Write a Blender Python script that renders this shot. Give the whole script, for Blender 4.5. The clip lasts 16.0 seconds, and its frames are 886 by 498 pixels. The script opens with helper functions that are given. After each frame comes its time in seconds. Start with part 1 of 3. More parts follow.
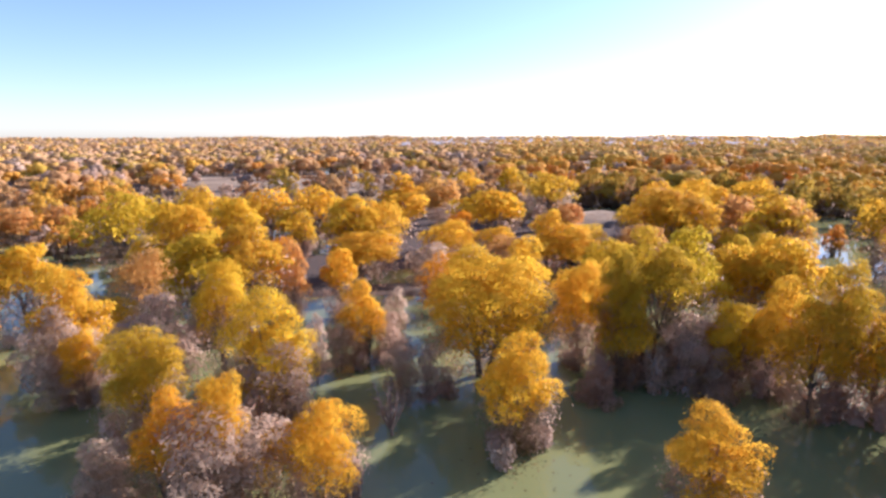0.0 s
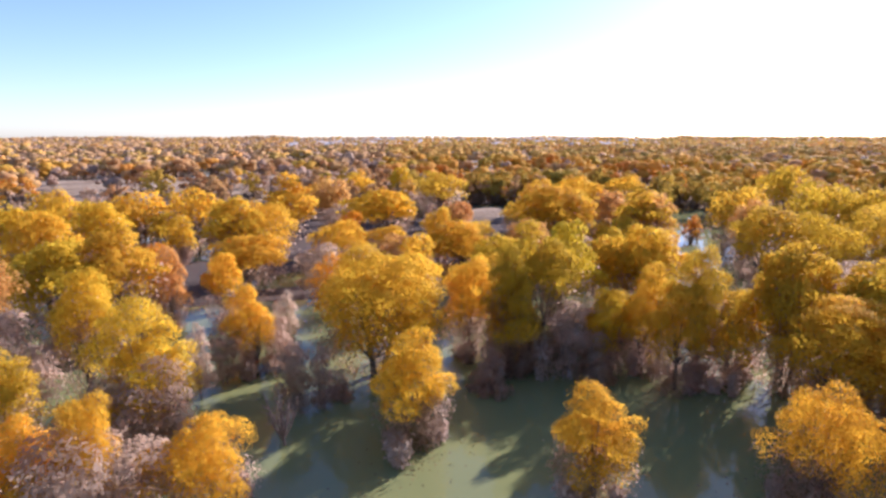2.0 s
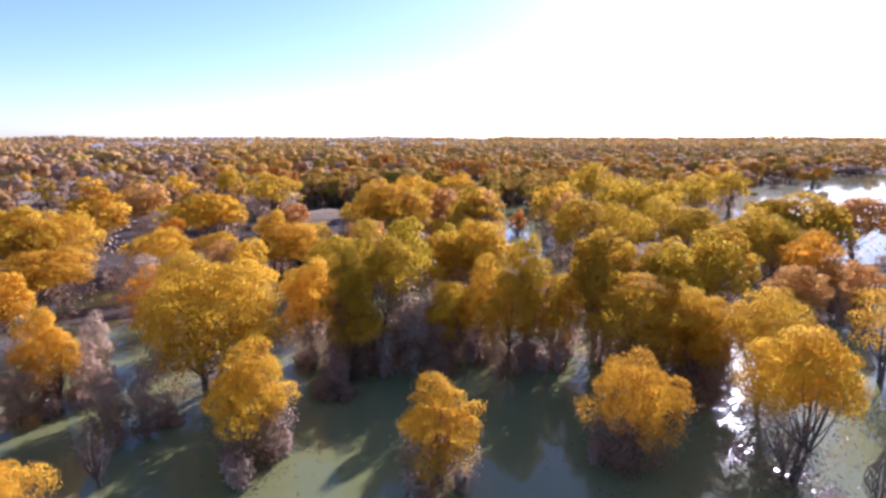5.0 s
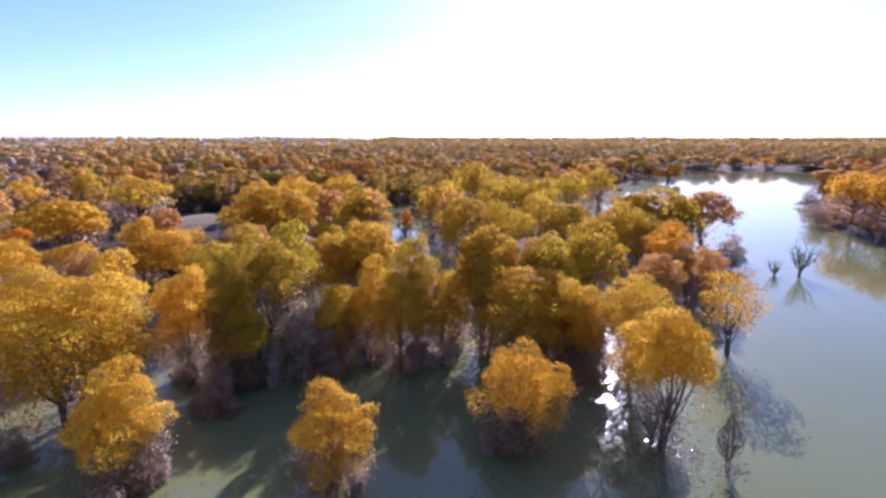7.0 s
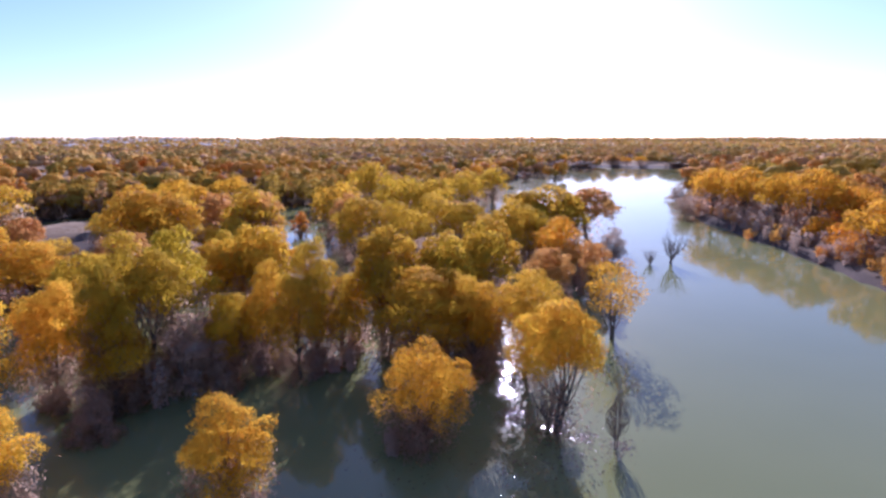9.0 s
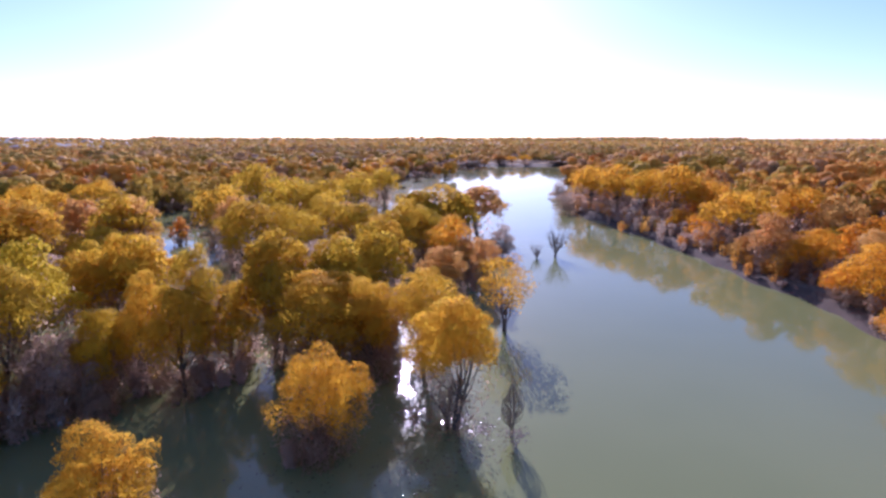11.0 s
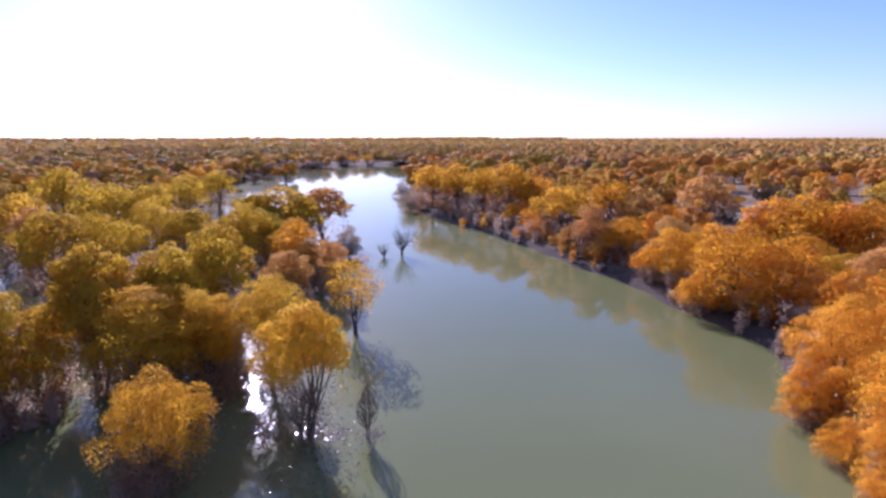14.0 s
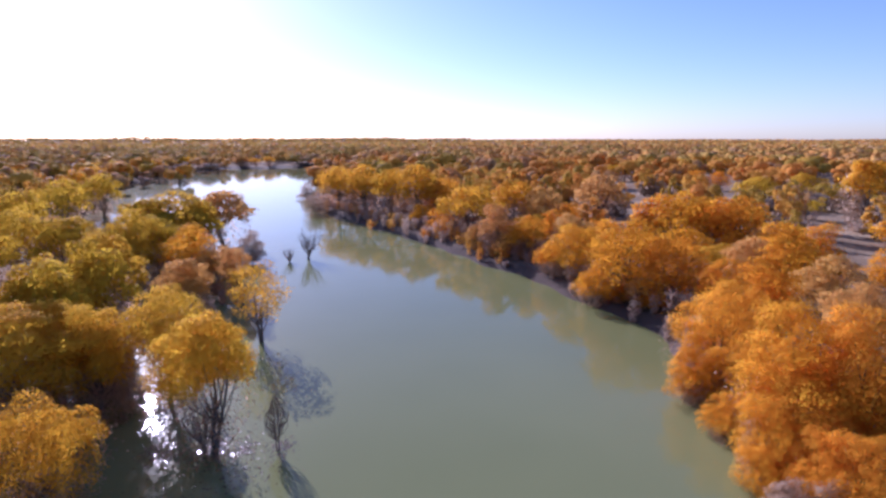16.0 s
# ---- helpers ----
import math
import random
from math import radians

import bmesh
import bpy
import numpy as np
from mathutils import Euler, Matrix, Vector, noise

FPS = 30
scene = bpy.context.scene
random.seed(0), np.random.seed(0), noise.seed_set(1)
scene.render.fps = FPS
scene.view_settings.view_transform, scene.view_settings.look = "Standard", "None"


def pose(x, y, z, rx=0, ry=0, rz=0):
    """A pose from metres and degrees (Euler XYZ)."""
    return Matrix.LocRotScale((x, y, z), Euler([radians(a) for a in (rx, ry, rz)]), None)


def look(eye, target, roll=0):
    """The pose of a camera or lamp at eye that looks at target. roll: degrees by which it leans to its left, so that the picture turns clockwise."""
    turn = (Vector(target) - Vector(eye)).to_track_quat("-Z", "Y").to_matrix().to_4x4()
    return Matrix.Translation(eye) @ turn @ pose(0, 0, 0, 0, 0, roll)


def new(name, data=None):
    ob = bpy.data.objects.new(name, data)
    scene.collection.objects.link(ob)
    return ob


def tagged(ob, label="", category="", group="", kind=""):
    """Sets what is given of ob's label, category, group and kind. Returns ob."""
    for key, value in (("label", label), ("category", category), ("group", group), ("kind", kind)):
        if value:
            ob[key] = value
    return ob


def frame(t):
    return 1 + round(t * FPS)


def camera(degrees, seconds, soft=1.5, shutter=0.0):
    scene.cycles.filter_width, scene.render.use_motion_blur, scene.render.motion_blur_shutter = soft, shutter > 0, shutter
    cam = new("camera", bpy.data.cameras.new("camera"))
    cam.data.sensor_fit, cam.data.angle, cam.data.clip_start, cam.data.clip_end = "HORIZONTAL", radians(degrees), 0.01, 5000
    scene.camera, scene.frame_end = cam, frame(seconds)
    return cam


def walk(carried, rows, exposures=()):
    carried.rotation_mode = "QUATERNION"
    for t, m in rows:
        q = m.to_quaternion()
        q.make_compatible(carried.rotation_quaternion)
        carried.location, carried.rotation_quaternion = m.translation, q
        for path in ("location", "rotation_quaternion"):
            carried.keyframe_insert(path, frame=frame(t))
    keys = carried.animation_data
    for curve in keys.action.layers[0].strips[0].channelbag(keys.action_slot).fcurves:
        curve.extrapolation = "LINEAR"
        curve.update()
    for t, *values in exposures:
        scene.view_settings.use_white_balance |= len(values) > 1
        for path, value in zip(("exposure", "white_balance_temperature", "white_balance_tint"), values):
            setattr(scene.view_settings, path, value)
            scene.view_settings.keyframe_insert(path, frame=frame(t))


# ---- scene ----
cam = camera(77.31, 16.0, soft=2.85)
PATH = [
    (0, pose(0.000, 0.000, 20.000, 78.518, 0.180, -0.629)),
    (0.5, pose(0.084, 0.022, 19.940, 78.522, 0.123, -3.628)),
    (1, pose(0.164, 0.042, 19.887, 78.527, 0.083, -6.210)),
    (1.5, pose(0.240, 0.059, 19.839, 78.532, 0.056, -8.983)),
    (2, pose(0.312, 0.075, 19.798, 78.539, 0.040, -11.722)),
    (2.5, pose(0.381, 0.088, 19.762, 78.547, 0.029, -14.379)),
    (3, pose(0.446, 0.099, 19.731, 78.555, 0.024, -17.084)),
    (3.5, pose(0.507, 0.109, 19.705, 78.565, 0.021, -19.891)),
    (4, pose(0.565, 0.116, 19.684, 78.574, 0.019, -22.566)),
    (6.5, pose(0.803, 0.126, 19.636, 78.618, 0.006, -37.255)),
    (7, pose(0.840, 0.122, 19.636, 78.624, 0.002, -39.957)),
    (7.5, pose(0.875, 0.118, 19.639, 78.628, -0.002, -42.447)),
    (8, pose(0.907, 0.111, 19.644, 78.631, -0.005, -45.382)),
    (8.5, pose(0.935, 0.103, 19.651, 78.632, -0.007, -47.865)),
    (9, pose(0.961, 0.094, 19.659, 78.631, -0.007, -50.570)),
    (11.5, pose(1.049, 0.028, 19.716, 78.605, 0.033, -64.493)),
    (12, pose(1.059, 0.011, 19.728, 78.597, 0.049, -67.252)),
    (12.5, pose(1.066, -0.007, 19.740, 78.591, 0.066, -69.758)),
    (13, pose(1.071, -0.027, 19.750, 78.587, 0.083, -72.406)),
    (13.5, pose(1.074, -0.047, 19.760, 78.585, 0.099, -74.916)),
    (14, pose(1.074, -0.068, 19.769, 78.588, 0.111, -77.671)),
    (14.5, pose(1.072, -0.090, 19.776, 78.596, 0.117, -80.172)),
    (15, pose(1.068, -0.112, 19.780, 78.612, 0.113, -82.712)),
    (15.5, pose(1.062, -0.136, 19.783, 78.637, 0.096, -84.877)),
    (16, pose(1.054, -0.160, 19.783, 78.673, 0.062, -87.215)),
]
walk(cam, PATH, [(0.0, 1.08, 5900, 29), (3.5, 0.92, 5690, 31), (7.0, 0.64, 5300, 36), (12.0, 0.5, 5340, 40), (16.0, 0.36, 5310, 40)])

# ---- light ----
SUN_AZ, SUN_EL = radians(57.1), radians(24.8)
world = bpy.data.worlds.new("sky")
world.use_nodes = True
scene.world = world
wn, wl = world.node_tree.nodes, world.node_tree.links
sky = wn.new("ShaderNodeTexSky")
sky.sky_type = "NISHITA"
sky.sun_disc = False
sky.sun_elevation, sky.sun_rotation = SUN_EL, SUN_AZ
sky.altitude = 1000
sky.air_density, sky.dust_density, sky.ozone_density = 1.0, 0.9, 3.3
wn["Background"].inputs["Strength"].default_value = 0.109
wl.new(sky.outputs[0], wn["Background"].inputs["Color"])
sun = bpy.data.lights.new("sun", "SUN")
sun.energy, sun.angle, sun.color = 5.0, radians(0.55), (1.0, 0.95, 0.87)
toward = Vector((math.sin(SUN_AZ) * math.cos(SUN_EL), math.cos(SUN_AZ) * math.cos(SUN_EL), math.sin(SUN_EL)))
new("sun", sun).matrix_world = look(toward * 200, (0, 0, 0))


# ---- materials ----
def material(name):
    m = bpy.data.materials.new(name)
    m.use_nodes = True
    nt = m.node_tree
    return m, nt.nodes, nt.links, nt.nodes["Principled BSDF"], nt.nodes["Material Output"]


def ramp(nodes, *stops):
    r = nodes.new("ShaderNodeValToRGB")
    el = r.color_ramp.elements
    while len(el) < len(stops):
        el.new(0.5)
    for e, (at, c) in zip(el, stops):
        e.position, e.color = at, (*c, 1)
    return r


def noise_node(nodes, links, scale, detail=3.0, source=None, rough=0.55):
    n = nodes.new("ShaderNodeTexNoise")
    n.inputs["Scale"].default_value, n.inputs["Detail"].default_value = scale, detail
    n.inputs["Roughness"].default_value = rough
    if source:
        links.new(source, n.inputs["Vector"])
    return n


def mix(nodes, links, kind, a, b, fac):
    """A colour mix; a, b and fac are sockets or values."""
    m = nodes.new("ShaderNodeMix")
    m.data_type, m.blend_type = "RGBA", kind
    for socket, v in ((m.inputs[0], fac), (m.inputs[6], a), (m.inputs[7], b)):
        if isinstance(v, bpy.types.NodeSocket):
            links.new(v, socket)
        else:
            socket.default_value = (*v, 1) if isinstance(v, tuple) else v
    return m.outputs[2]


def foliage(name, dark, mid, light, through_part=0.66, per_object=True):
    """Autumn leaves: three tones by leaf, shifted tree by tree, thin enough for the sun to shine through."""
    m, n, l, p, out = material(name)
    geo = n.new("ShaderNodeNewGeometry")
    tone = ramp(n, (0.0, dark), (0.5, mid), (1.0, light))
    patch = noise_node(n, l, 0.5 if per_object else 0.16, 2.0, geo.outputs["Position"])
    wide = noise_node(n, l, 0.09, 1.0, geo.outputs["Position"])
    a = n.new("ShaderNodeMath")
    a.operation = "MULTIPLY_ADD"
    l.new(geo.outputs["Random Per Island"], a.inputs[0])
    a.inputs[1].default_value = 0.06
    l.new(patch.outputs[0], a.inputs[2])
    b = n.new("ShaderNodeMath")
    b.operation = "SUBTRACT"
    l.new(a.outputs[0], b.inputs[0])
    b.inputs[1].default_value = 0.03
    l.new(b.outputs[0], tone.inputs[0])
    hsv = n.new("ShaderNodeHueSaturation")
    shift = n.new("ShaderNodeMapRange")
    shift.inputs[3].default_value, shift.inputs[4].default_value = 0.493, 0.508
    if per_object:
        info = n.new("ShaderNodeObjectInfo")
        l.new(info.outputs["Random"], shift.inputs[0])
    else:
        shift.inputs[1].default_value, shift.inputs[2].default_value = 0.3, 0.7
        l.new(wide.outputs[0], shift.inputs[0])
    l.new(shift.outputs[0], hsv.inputs["Hue"])
    l.new(tone.outputs[0], hsv.inputs["Color"])
    p.inputs["Roughness"].default_value = 0.75
    p.inputs["Specular IOR Level"].default_value = 0.06
    l.new(hsv.outputs[0], p.inputs["Base Color"])
    glow = n.new("ShaderNodeBsdfTranslucent")
    l.new(hsv.outputs[0], glow.inputs["Color"])
    both = n.new("ShaderNodeMixShader")
    both.inputs[0].default_value = through_part
    l.new(p.outputs[0], both.inputs[1])
    l.new(glow.outputs[0], both.inputs[2])
    l.new(both.outputs[0], out.inputs["Surface"])
    return m


TONES = {
    "gold": ((0.60, 0.355, 0.032), (0.79, 0.488, 0.038), (0.87, 0.585, 0.053)),
    "amber": ((0.66, 0.37, 0.031), (0.86, 0.505, 0.040), (0.92, 0.60, 0.056)),
    "orange": ((0.63, 0.265, 0.018), (0.83, 0.372, 0.023), (0.89, 0.455, 0.038)),
    "tawny": ((0.70, 0.312, 0.024), (0.89, 0.428, 0.032), (0.93, 0.515, 0.050)),
    "ochre": ((0.62, 0.318, 0.025), (0.80, 0.432, 0.032), (0.87, 0.525, 0.048)),
    "olive": ((0.50, 0.31, 0.030), (0.71, 0.452, 0.037), (0.81, 0.552, 0.047)),
    "lime": ((0.46, 0.305, 0.030), (0.66, 0.455, 0.035), (0.78, 0.57, 0.044)),
    "peach": ((0.56, 0.30, 0.10), (0.74, 0.41, 0.12), (0.82, 0.49, 0.15)),
    "bare": ((0.46, 0.33, 0.23), (0.58, 0.42, 0.295), (0.67, 0.50, 0.355)),
}
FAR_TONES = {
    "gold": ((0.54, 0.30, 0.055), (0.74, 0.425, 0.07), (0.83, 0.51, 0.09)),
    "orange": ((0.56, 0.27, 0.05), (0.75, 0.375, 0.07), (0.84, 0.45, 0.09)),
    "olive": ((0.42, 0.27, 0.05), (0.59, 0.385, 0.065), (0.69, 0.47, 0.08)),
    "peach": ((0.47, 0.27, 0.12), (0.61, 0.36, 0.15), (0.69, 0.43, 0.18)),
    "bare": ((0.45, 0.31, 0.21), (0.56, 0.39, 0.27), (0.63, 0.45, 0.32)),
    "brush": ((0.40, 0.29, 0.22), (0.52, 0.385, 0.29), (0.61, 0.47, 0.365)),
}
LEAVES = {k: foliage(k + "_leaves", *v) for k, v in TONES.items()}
# distance haze painted into the base colours: each far tone 15% pale tan
HAZE_TONES = {k: tuple(tuple(0.85 * c + 0.15 * g for c, g in zip(t, (0.56, 0.38, 0.27))) for t in v) for k, v in FAR_TONES.items()}
HAZY = {k: foliage(k + "_far_woods", *v, 0.3, per_object=False) for k, v in HAZE_TONES.items()}
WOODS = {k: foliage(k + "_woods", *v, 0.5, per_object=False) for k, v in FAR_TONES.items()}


DRY = foliage("dry_twigs", (0.44, 0.308, 0.235), (0.54, 0.382, 0.28), (0.65, 0.44, 0.235), 0.85)


def bark_material(name, dark, light):
    m, n, l, p, out = material(name)
    tex = n.new("ShaderNodeTexCoord")
    a = noise_node(n, l, 6.0, 5.0, tex.outputs["Object"])
    r = ramp(n, (0.3, dark), (0.7, light))
    l.new(a.outputs[0], r.inputs[0])
    l.new(r.outputs[0], p.inputs["Base Color"])
    p.inputs["Roughness"].default_value = 0.9
    bump = n.new("ShaderNodeBump")
    bump.inputs["Strength"].default_value, bump.inputs["Distance"].default_value = 0.7, 0.05
    l.new(a.outputs[0], bump.inputs["Height"])
    l.new(bump.outputs[0], p.inputs["Normal"])
    return m


BARK = bark_material("bark", (0.07, 0.05, 0.04), (0.19, 0.15, 0.12))
TWIG = bark_material("twig", (0.16, 0.11, 0.085), (0.30, 0.22, 0.17))

# murky river water: silt gives the colour, the surface mirrors
WATER, n, l, p, out = material("river_water")
geo = n.new("ShaderNodeNewGeometry")
silt = noise_node(n, l, 0.035, 3.0, geo.outputs["Position"])
tint = ramp(n, (0.3, (0.172, 0.187, 0.072)), (0.7, (0.204, 0.216, 0.088)))
l.new(silt.outputs[0], tint.inputs[0])
l.new(tint.outputs[0], p.inputs["Base Color"])
p.inputs["IOR"].default_value = 1.33
p.inputs["Roughness"].default_value = 0.06
p.inputs["Coat Weight"].default_value, p.inputs["Coat Roughness"].default_value, p.inputs["Coat IOR"].default_value = 0.06, 0.2, 1.33
swell = noise_node(n, l, 0.8, 2.0, geo.outputs["Position"])
ripple = noise_node(n, l, 5.0, 2.0, geo.outputs["Position"])
add = n.new("ShaderNodeMath")
add.operation = "MULTIPLY_ADD"
add.inputs[1].default_value = 0.12
l.new(ripple.outputs[0], add.inputs[0])
l.new(swell.outputs[0], add.inputs[2])
bump = n.new("ShaderNodeBump")
bump.inputs["Strength"].default_value, bump.inputs["Distance"].default_value = 0.04, 0.05
l.new(add.outputs[0], bump.inputs["Height"])
l.new(bump.outputs[0], p.inputs["Normal"])

# wet fallen leaves afloat, glossy with water
WET_LEAF, n, l, p, out = material("wet_leaf")
geo = n.new("ShaderNodeNewGeometry")
wet_tone = ramp(n, (0.0, (0.04, 0.028, 0.02)), (0.6, (0.10, 0.065, 0.035)), (1.0, (0.26, 0.17, 0.08)))
l.new(geo.outputs["Random Per Island"], wet_tone.inputs[0])
l.new(wet_tone.outputs[0], p.inputs["Base Color"])
p.inputs["Roughness"].default_value = 0.12

# sandy soil with litter
SOIL, n, l, p, out = material("sandy_soil")
geo = n.new("ShaderNodeNewGeometry")
big = noise_node(n, l, 0.05, 4.0, geo.outputs["Position"])
fine = noise_node(n, l, 1.6, 6.0, geo.outputs["Position"], 0.65)
sand = ramp(n, (0.40, (0.24, 0.175, 0.115)), (0.62, (0.50, 0.385, 0.26)))
l.new(big.outputs[0], sand.inputs[0])
litter = ramp(n, (0.42, (0.0, 0.0, 0.0)), (0.66, (1.0, 1.0, 1.0)))
l.new(fine.outputs[0], litter.inputs[0])
col = mix(n, l, "MIX", sand.outputs[0], (0.20, 0.12, 0.06), litter.outputs[0])
split = n.new("ShaderNodeSeparateXYZ")
l.new(geo.outputs["Position"], split.inputs[0])
wet = n.new("ShaderNodeMapRange")
wet.inputs[1].default_value, wet.inputs[2].default_value = 0.85, 1.5
l.new(split.outputs[2], wet.inputs[0])
soil = mix(n, l, "MIX", (0.10, 0.075, 0.06), col, wet.outputs[0])
l.new(soil, p.inputs["Base Color"])
p.inputs["Roughness"].default_value = 0.95
p.inputs["Specular IOR Level"].default_value = 0.12
bump = n.new("ShaderNodeBump")
bump.inputs["Strength"].default_value, bump.inputs["Distance"].default_value = 0.6, 0.15
l.new(fine.outputs[0], bump.inputs["Height"])
l.new(bump.outputs[0], p.inputs["Normal"])


# pale dune sand
SAND, n, l, p, out = material("dune_sand")
geo = n.new("ShaderNodeNewGeometry")
spread = noise_node(n, l, 0.03, 4.0, geo.outputs["Position"])
pale = ramp(n, (0.35, (0.46, 0.41, 0.36)), (0.65, (0.66, 0.60, 0.53)))
l.new(spread.outputs[0], pale.inputs[0])
l.new(pale.outputs[0], p.inputs["Base Color"])
p.inputs["Roughness"].default_value = 0.95


# ---- the lie of the land ----
# the far bank's edge, from upstream to behind the camera
BANK = [(420, 96), (372, 106), (240, 62), (178, 51), (147, 38.6), (127.7, 25), (104.5, 7.5), (88.4, -1.9), (76.6, -10.4), (65, -15.6),
        (57, -19.5), (49, -20), (42, -20.3), (37, -20.5), (29, -20), (10, -24), (-40, -50), (-200, -140), (-4500, -2600)]
# the shore that closes the reach upstream
SHORE = [(420, 96), (366, 130), (362, 158), (334, 178), (300, 166), (262, 158), (205, 137), (160, 113)]


def side(points, x, y):
    """Signed distance to a polyline; positive on the side to its left hand."""
    best, sign = np.full(x.shape, 1e9), np.ones(x.shape)
    for (ax, ay), (bx, by) in zip(points, points[1:]):
        dx, dy = bx - ax, by - ay
        t = np.clip(((x - ax) * dx + (y - ay) * dy) / (dx * dx + dy * dy), 0, 1)
        d = np.hypot(x - ax - t * dx, y - ay - t * dy)
        s = np.sign(dx * (y - ay) - dy * (x - ax))
        near = d < best
        best, sign = np.where(near, d, best), np.where(near, s, sign)
    return best * sign


def wave(x, y, scale, seed):
    """Smooth uneven field between about -1 and 1."""
    r = np.random.RandomState(seed)
    v = np.zeros(x.shape)
    for k in range(7):
        a, f, ph = r.uniform(0, 6.28), r.uniform(0.6, 1.7) / scale, r.uniform(0, 6.28)
        v += np.sin((x * math.cos(a) + y * math.sin(a)) * f * 6.28 + ph + 1.3 * np.sin((y * math.cos(a) - x * math.sin(a)) * f * 4.1 + ph))
    return v / 4.0


def smooth(v, a, b):
    t = np.clip((v - a) / (b - a), 0, 1)
    return t * t * (3 - 2 * t)


def right_bank(x, y):
    return side(BANK, x, y)


def land(x, y):
    """Height of the ground over the water's level."""
    x, y = np.asarray(x, float), np.asarray(y, float)
    d = np.hypot(x, y)
    b = right_bank(x, y)
    edge = b + 0.8 * wave(x, y, 14, 3)
    bank = smooth(edge, -1.8, 1.5) * 1.7 - 0.6 + 0.25 * wave(x, y, 30, 4) * smooth(b, 2, 12) + 0.6 * smooth(b, 5, 30)
    flood = -0.55 + 0.42 * wave(x, y, 26, 5) + 0.25 * wave(x, y, 70, 6) + 0.55 * smooth(d, 90, 260)
    river = np.minimum(0.0, -smooth(-b, 0, 6)) * (1 - smooth(-b, 45, 62)) * smooth(x, 20, 40)
    turn = np.degrees(np.arctan2(x, y))
    dry = smooth(turn, -27, -23) * (1 - smooth(turn, -5, -2)) * smooth(d, 150, 175) * (1 - smooth(d, 285, 310))
    spot = 2.1 * np.exp(-((x - 40.0) ** 2 + (y - 130.0) ** 2) / 120)
    mud = 0.75 * smooth(d, 58, 84) * smooth(turn, -27, -21) * (1 - smooth(turn, 20, 30)) * (1 - smooth(d, 130, 150))
    left = flood + spot + mud + np.minimum(river * 1.6, 0) + dry * 1.6
    s = side(SHORE, x, y)
    beyond = smooth(-s + 2 * wave(x, y, 25, 8), -2, 5) * smooth(x + 0.6 * y, 215, 250)
    left = left * (1 - beyond) + beyond * (1.45 + 0.35 * wave(x, y, 40, 9))
    basin = 1 - smooth(np.abs(side([(60, 5), (130, 50), (200, 90), (300, 120)], x, y)), 26, 48)
    left = np.where(beyond > 0.5, left, left - 1.2 * basin)
    h = np.where(b > -2.6, np.maximum(bank, -0.6), left)
    far = smooth(d, 500, 1200)
    h = h * (1 - far) + far * 1.5
    ridge = smooth(d, 1500, 2300) * (1 - smooth(d, 2450, 2800)) * (9 + 6 * wave(x, y, 420, 12))
    return h + ridge * np.where(y > 0, 1, 0.4)


def mesh_object(name, verts, faces, mats, parent=None, label="", face_mats=None, flat=False, normals=None):
    """One mesh object from arrays: verts n x 3, faces m x 3 or m x 4; leaves take the normals of their billow."""
    me = bpy.data.meshes.new(name)
    k = faces.shape[1]
    me.vertices.add(len(verts))
    me.vertices.foreach_set("co", np.ascontiguousarray(verts, dtype=np.float32).ravel())
    me.loops.add(faces.size)
    me.loops.foreach_set("vertex_index", np.ascontiguousarray(faces, dtype=np.int32).ravel())
    me.polygons.add(len(faces))
    me.polygons.foreach_set("loop_start", np.arange(0, faces.size, k, dtype=np.int32))
    for m in mats:
        me.materials.append(m)
    if face_mats is not None:
        me.polygons.foreach_set("material_index", np.ascontiguousarray(face_mats, dtype=np.int32))
    me.polygons.foreach_set("use_smooth", np.full(len(faces), not flat))
    me.update(calc_edges=True)
    me.validate()
    if normals is not None:
        normals = normals / (np.linalg.norm(normals, axis=1, keepdims=True) + 1e-6)
        me.normals_split_custom_set_from_vertices(normals.astype(np.float32))
    ob = new(name, me)
    if parent:
        ob.parent = parent
    if label:
        ob["label"] = label
    return ob


# ---- ground and water ----
az = np.radians(np.concatenate([np.linspace(-52, 142, 280), np.linspace(142, 308, 60)[1:-1]]))
rr = np.concatenate([[0.5], np.geomspace(6, 4600, 190)])
gx, gy = np.outer(rr, np.sin(az)), np.outer(rr, np.cos(az))
gz = land(gx, gy)
na, nr = len(az), len(rr)
ii, jj = np.meshgrid(np.arange(nr - 1), np.arange(na), indexing="ij")
j2 = (jj + 1) % na
quads = np.stack([ii * na + jj, ii * na + j2, (ii + 1) * na + j2, (ii + 1) * na + jj], -1).reshape(-1, 4)[:, ::-1]
ground = mesh_object("ground", np.stack([gx, gy, gz], -1).reshape(-1, 3), quads, [SOIL])
tagged(ground, "pale sandy soil with leaf litter and river bank", "ground", kind="structure")

wx, wy = np.meshgrid(np.linspace(-4600, 4600, 9), np.linspace(-4600, 4600, 9), indexing="ij")
ii, jj = np.meshgrid(np.arange(8), np.arange(8), indexing="ij")
quads = np.stack([ii * 9 + jj, (ii + 1) * 9 + jj, (ii + 1) * 9 + jj + 1, ii * 9 + jj + 1], -1).reshape(-1, 4)
water = mesh_object("water", np.stack([wx, wy, 0 * wx], -1).reshape(-1, 3), quads, [WATER])
tagged(water, "calm murky green river water among the trees", "water", kind="structure")


